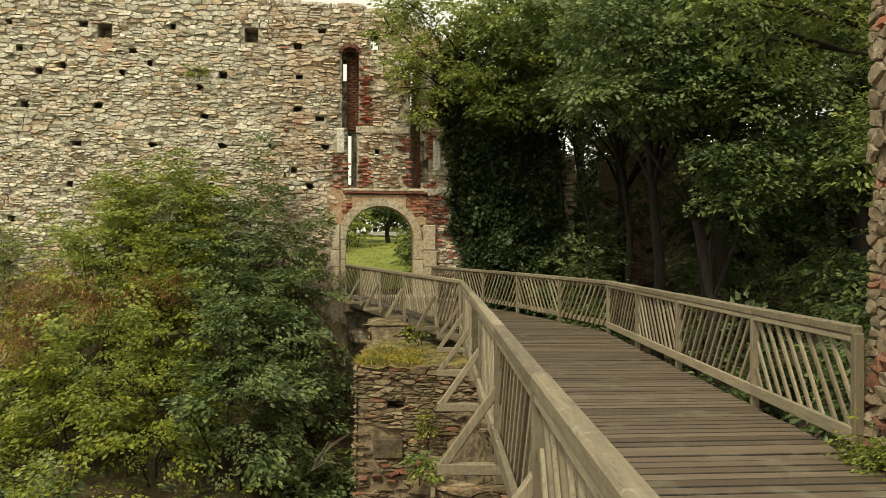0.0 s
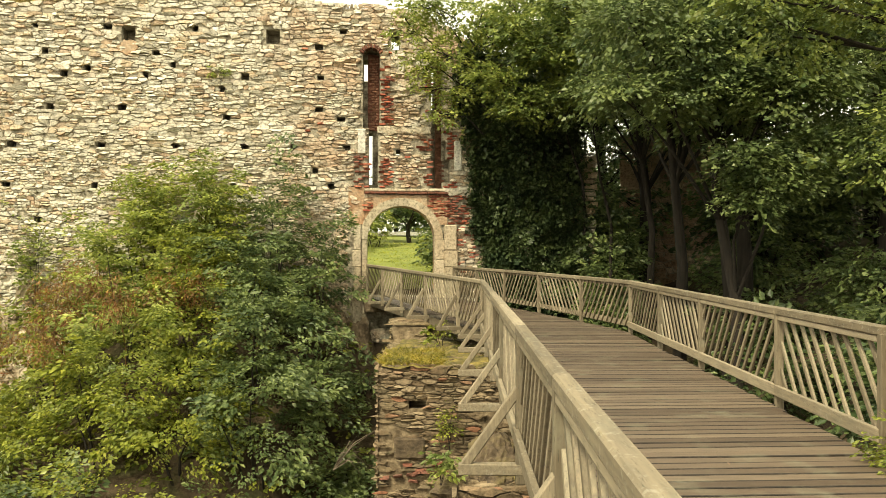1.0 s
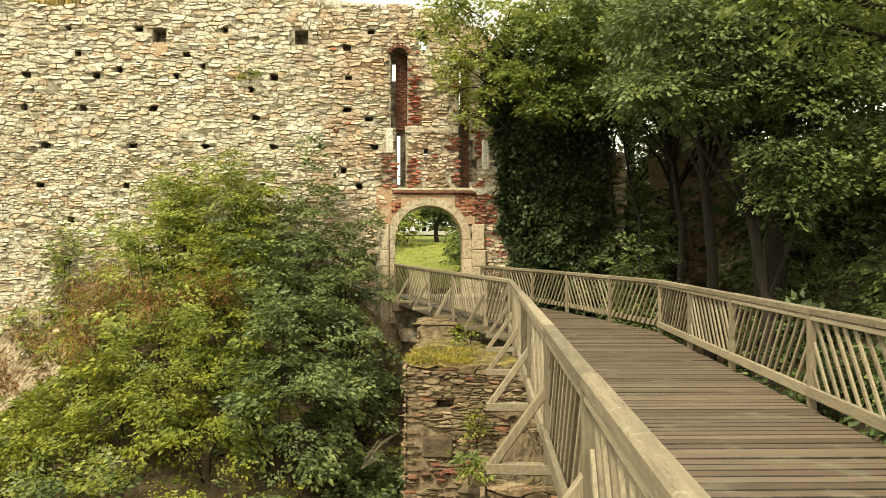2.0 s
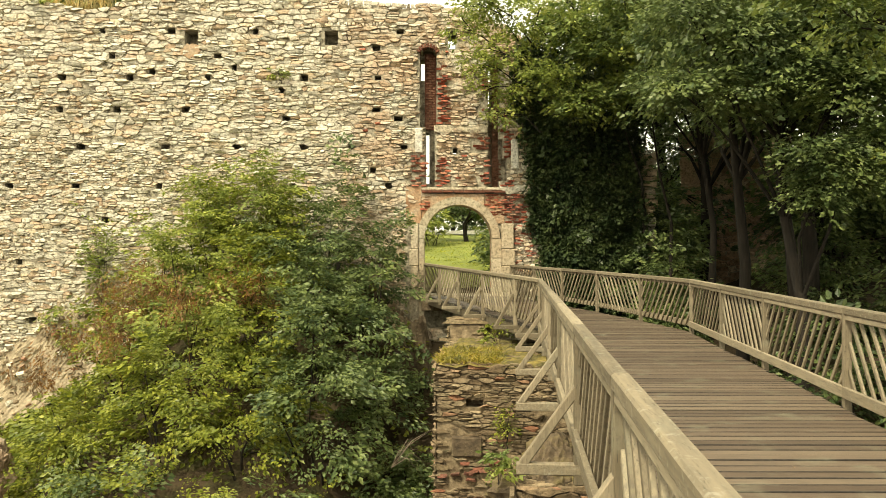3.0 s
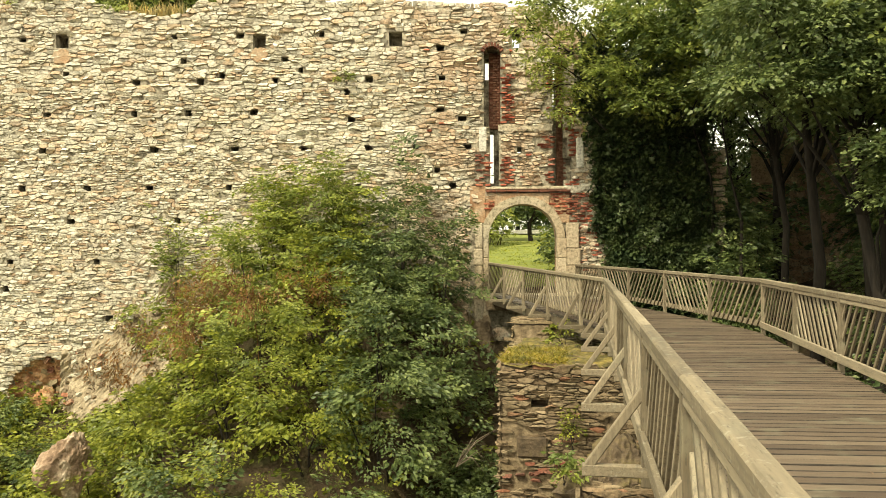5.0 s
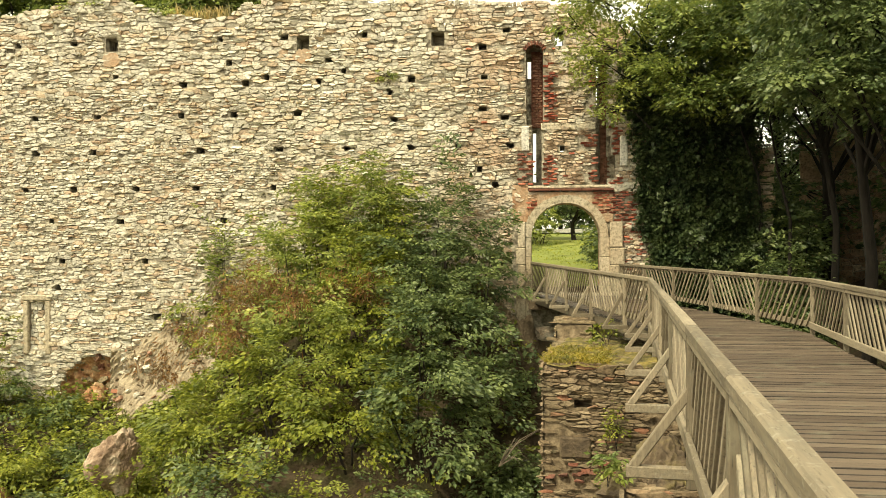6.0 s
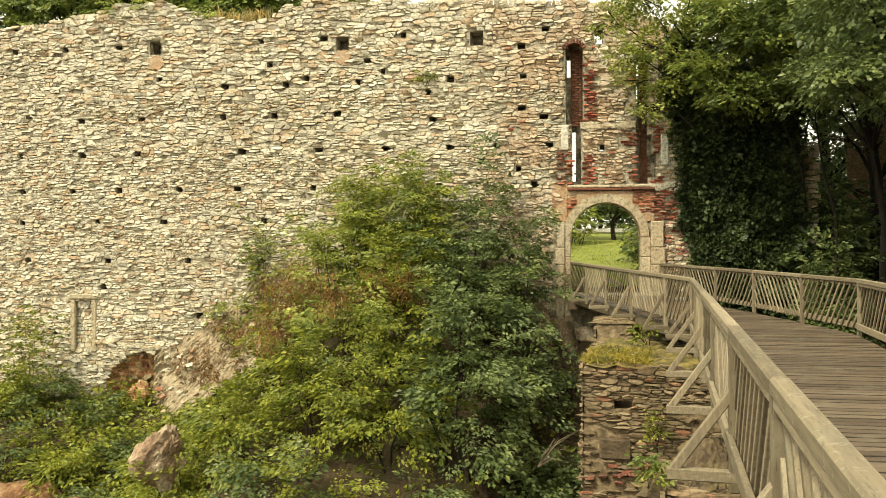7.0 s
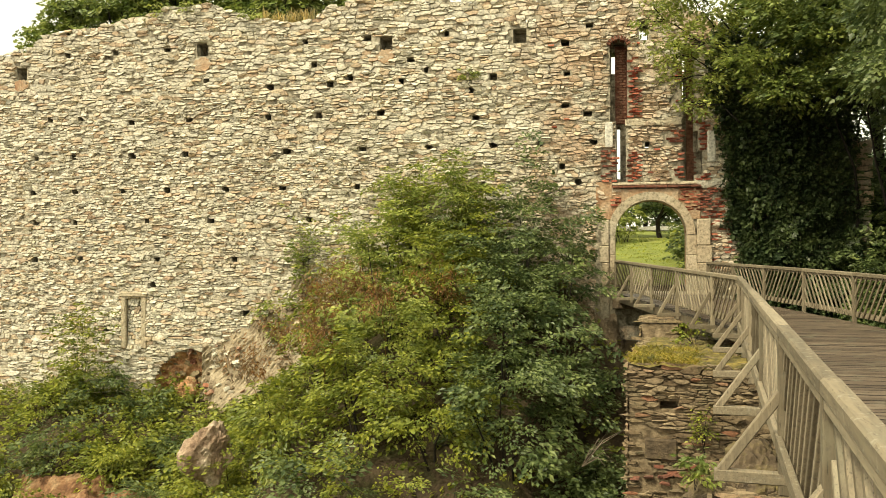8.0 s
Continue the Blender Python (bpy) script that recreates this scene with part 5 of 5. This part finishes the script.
WOOD2 = [(6.0, 37.5, 15, 0.28, 0.15), (3.6, 33.8, 13, 0.2, 0.2), (20.0, 33, 16, 0.28, 0.15), (16.0, 33, 15, 0.28, 0.25), (3.5, 36, 14, 0.26, 0.2), (8.0, 38, 15, 0.28, 0.15), (12.5, 37, 15, 0.3, 0.2), (17.0, 36, 16, 0.3, 0.12), (22.0, 34, 16, 0.3, 0.12), (6.0, 45, 17, 0.28, 0.1), (11.0, 46, 17, 0.28, 0.1), (16.5, 45, 18, 0.3, 0.1), (22.5, 43, 18, 0.3, 0.1), (28, 40, 18, 0.3, 0.1), (27, 31, 16, 0.3, 0.1)]
for x, y, h, tr_, low in WOOD1 + WOOD2:
    tree(x, y, float(G(x, y)), h, tr_, crown(h, 3.2, 17, gr, low), "tall dark-leaved maple in the shady wood", M_LEAF_SHADE if y < 33 else M_LEAF_DARK, 330 if y < 33 else 260, 0.14 if y < 33 else 0.26, gr, 64 if y < 33 else 15, 0.5)
# the light-leaved tree whose boughs reach in front of the beam slots
tree(3.9, 29.4, float(G(3.9, 29.4)), 8.8, 0.09, [(-4.6, -2.0, 9.8, 0.75), (-4.2, -1.8, 8.5, 0.55), (-3.6, -1.8, 10.9, 0.9), (-4.8, -1.8, 11.4, 0.7), (-2.6, -1.4, 11.8, 1.0), (-0.8, -1.2, 12.2, 1.1), (-3.4, -1.7, 9.3, 0.55),
      (-5.8, -1.9, 10.7, 0.6), (-5.3, -1.9, 9.5, 0.6), (-4.6, -1.9, 7.9, 0.5), (-5.4, -1.9, 11.5, 0.8), (-5.0, -1.8, 8.8, 0.5)],
     "slim yellow-green ash leaning before the wall", M_LEAF_LIGHT, 430, 0.105, gr, 24, 0.3, start=0.72)
tree(4.7, 28.3, float(G(4.7, 28.3)), 9.5, 0.08, [(-3.6, -1.2, 9.3, 0.7), (-2.8, -1.3, 8.6, 0.8), (-2.2, -1.2, 10.2, 1.0), (-1.2, -1.2, 8.9, 0.9), (-0.4, -1.2, 10.4, 1.1), (0.6, -1.2, 9.0, 1.0), (-3.2, -1.2, 11.0, 0.9), (1.2, -1.2, 10.8, 1.1), (-1.5, -1.2, 11.8, 1.0)],
     "green ash with boughs hanging before the ivy", M_LEAF_MID, 560, 0.125, gr, 34, 0.36, start=0.7)
# the near tree with boughs over the bridge
tree(9.8, 14.0, float(G(9.8, 14.0)), 8.5, 0.2, [(-3.6, -0.6, 6.0, 0.8), (-2.8, -0.2, 6.7, 0.9), (-1.7, 0.2, 5.4, 0.9), (-1.2, -0.6, 6.8, 1.0), (-0.6, 0.6, 8.2, 1.2), (-1.7, -1.0, 8.0, 0.9), (-3.0, 0.3, 7.4, 0.8), (-2.4, -0.8, 5.0, 0.6), (-5.2, -0.6, 6.2, 0.75), (-4.6, -0.4, 5.5, 0.6), (-4.2, -0.2, 7.0, 0.85), (-5.6, 0.0, 7.2, 0.7), (-2.8, -0.6, 4.2, 0.7), (-3.2, -0.5, 3.5, 0.55), (-2.3, -0.6, 2.9, 0.5)],
     "green lime tree reaching its boughs over the railing", M_LEAF_MID, 760, 0.095, gr, 26, 0.26)
# the sycamore whose low lit boughs hang before the trunks
zg = float(G(6.5, 20.8))
tree(6.5, 20.8, zg, 11.5, 0.18, [(dx, -1.2, z - zg, r_) for dx, z, r_ in ((0.0, 2.8, 0.6), (0.6, 3.2, 0.75), (0.1, 3.7, 0.7), (1.3, 3.9, 0.7), (-1.9, 5.1, 0.75), (-3.0, 5.4, 0.6), (-0.8, 5.6, 0.9), (0.5, 5.2, 0.8), (-1.6, 6.6, 0.9), (-2.8, 7.0, 0.8), (1.6, 5.6, 0.9), (0.3, 7.0, 1.0), (2.4, 4.4, 0.7), (2.6, 6.6, 0.9))],
     "sycamore with broad low boughs at the edge of the wood", M_LEAF_SHADE, 760, 0.115, gr, 40, 0.4)
# shrubs under the trees
for x, y, rx, rz in ((6.6, 24.0, 1.1, 0.7), (8.0, 22.4, 1.3, 0.9), (10.2, 21.4, 1.5, 1.1), (12.8, 20.6, 1.5, 1.2), (7.0, 18.8, 1.2, 1.3), (8.8, 17.0, 1.3, 1.2), (11.0, 17.4, 1.3, 1.0), (9.2, 27, 1.4, 1.2), (14.8, 25.6, 1.6, 1.3), (7.6, 14.4, 1.2, 1.1), (8.4, 12.8, 1.2, 1.3)):
    # darker leaves next to the railing stand for the shade below it
    bush(x, y, float(G(x, y)) - 0.1, rx, rz, "low green shrub at the edge of the wood", M_LEAF_SHADE if x > 8.5 or y > 20 else M_LEAF_DARK, int(56 * rx * (rx + rz)), 0.14, gr, per=22, spread=0.27)
for x, y, rx, rz in ((4.5, 26.9, 1.1, 2.6), (4.2, 24.8, 0.8, 1.0), (5.0, 29.6, 1.2, 3.2), (5.3, 25.6, 0.7, 1.1), (3.9, 25.9, 0.8, 1.9)):
    bush(x, y, float(G(x, y)) - 0.2, rx, rz, "shady elder thicket beside the ivy", M_LEAF_SHADE if rz > 2 else M_LEAF_DARK, int(58 * rx * (rx + rz)), 0.15, gr, per=22, spread=0.3, name="thicket", category="thicket")
for x, y in ((4.2, 33.0), (10.8, 31.0), (12.5, 33.5), (5, 39), (9, 41), (13, 40.5), (17.5, 40), (22, 38.5), (26, 36), (30, 33), (20, 31), (24, 28), (27, 24), (22, 22), (19, 19), (31, 28), (14, 49), (20, 49), (8, 50)):
    bush(x, y, float(G(x, y)) - 0.2, 2.6, 2.6, "dark thicket deep in the wood", M_LEAF_DARK, 420, 0.22, gr, per=20, spread=0.36, name="thicket", category="thicket")

# ruined wall deep in the wood
ruin = empty("ruined_wall", pose(7.3, 34.4, 0, 0, 0, -8), label="broken reddish stone wall standing in the wood", category="wall")
part("core", box(bmesh.new(), 0, 2.6, 0.0, 0.8, -1, 5.6), M_MORTAR, ruin, "mortar core")
part("rubble", rubble_mesh("rubble", cells(seeds(0, 2.6, -1, 5.5, wr, 0.2), [], 1.7, 1.6), M_RUIN, wr), M_STONE, ruin)["kind"] = "stuff"

# meadow, bushes and trees inside the gate
bm = bmesh.new()
bmesh.ops.create_grid(bm, x_segments=50, y_segments=60, size=1)
for v in bm.verts:
    x, y = -4 + v.co.x * 9, 46 + v.co.y * 14.8
    v.co = Vector((x, y, float(G(x, y)) + 0.03 + 0.05 * lump((x, y, 0)) + 0.12))
meadow = new("meadow", bm_mesh("meadow", bm, M_MEADOW))
tagged(meadow, "sunlit green grass slope inside the gate", "grass", kind="structure")
n = 9000
gx_, gy_ = gr.uniform(-7, 2.5, n), gr.uniform(31.5, 50, n)
tagged(new("meadow_grass", blades("meadow_grass", np.stack([gx_, gy_, G(gx_, gy_) + 0.1], 1), 0.11, M_MEADOW_BLADE, gr, 0.6, 0.018)), "fresh green grass blades inside the gate", "grass", kind="stuff")
for x, y, rx, rz, m_ in ((-1.0, 39.0, 1.1, 1.1, M_LEAF_SHADE), (-0.2, 36.0, 1.0, 0.9, M_LEAF_SHADE), (-1.4, 42.5, 0.9, 0.9, M_LEAF_BUSH), (0.2, 42.0, 1.3, 1.6, M_LEAF_BUSH), (-5.2, 47.5, 1.0, 1.4, M_LEAF_LIGHT), (-6.2, 44.5, 0.8, 1.6, M_LEAF_LIGHT), (-7, 49, 1.3, 2.2, M_LEAF_LIGHT)):
    bush(x, y, float(G(x, y)), rx, rz, "leafy bush on the grass slope inside the gate", m_, int(70 * rx * (rx + rz)), 0.16, gr, per=12, spread=0.18)
tree(-3.2, 50.0, float(G(-3.2, 50.0)), 3.4, 0.14, [(-1.5, 0, 1.9, 0.8), (1.3, 0, 1.8, 0.8), (0, 0.6, 2.2, 0.9), (-0.8, -0.5, 2.8, 1.0), (1.2, 0.3, 2.7, 1.0), (0.3, 0, 3.6, 1.0), (-2.4, 0, 2.7, 0.8), (2.3, 0, 2.6, 0.9)], "dark spreading tree on the slope inside the gate", M_LEAF_DARK, 420, 0.17, gr, 16, 0.3)
for x, y in ((-9, 60), (-5, 62), (-1, 62), (3, 60), (-13, 58), (7, 57)):
    tree(x, y, float(G(x, y)), 4.2, 0.16, crown(4.2, 2.6, 12, gr, 0.15), "green tree beyond the castle meadow", M_LEAF_SHADE, 420, 0.3, gr, 12, 0.34)
road = new("road", bm_mesh("road", box(bmesh.new(), -12, 8, 54.2, 57.2, float(G(-2, 55.5)) + 0.1, float(G(-2, 55.5)) + 0.34), M_GRAVEL))
tagged(road, "pale gravel drive beyond the grass slope", "road", kind="structure")
# crowns that show above the wall top
for x, y, h in ((-33, 42, 16.2), (-36.5, 41, 16.0), (-29.5, 43, 16.4), (-26, 43, 15.6), (-22.5, 43, 15.4), (-18.5, 44, 15.2)):
    tree(x, y, float(G(x, y)), h, 0.25, crown(h, 2.2, 18, gr, 0.6), "leafy tree standing behind the castle wall", M_LEAF_MID, 900, 0.26, gr, 16, 0.4)

# a fallen leaf on the deck
p = (1.98, 6.44, 0.012)
fl = leaves("fallen_leaf", np.array([p]), np.array([[0.6, 0.2, 0.2]]), 2, 0.015, 0.055, M_DRYLEAF, gr, 0.1)
tagged(new("fallen_leaf", fl), "curled pale dry leaf lying on the deck", "leaf")

# single stones round the gate
rubble_pieces(gate_cells, wall, M_STONE_ONE, wr, deep=(0.010, 0.1), gap=0.006)
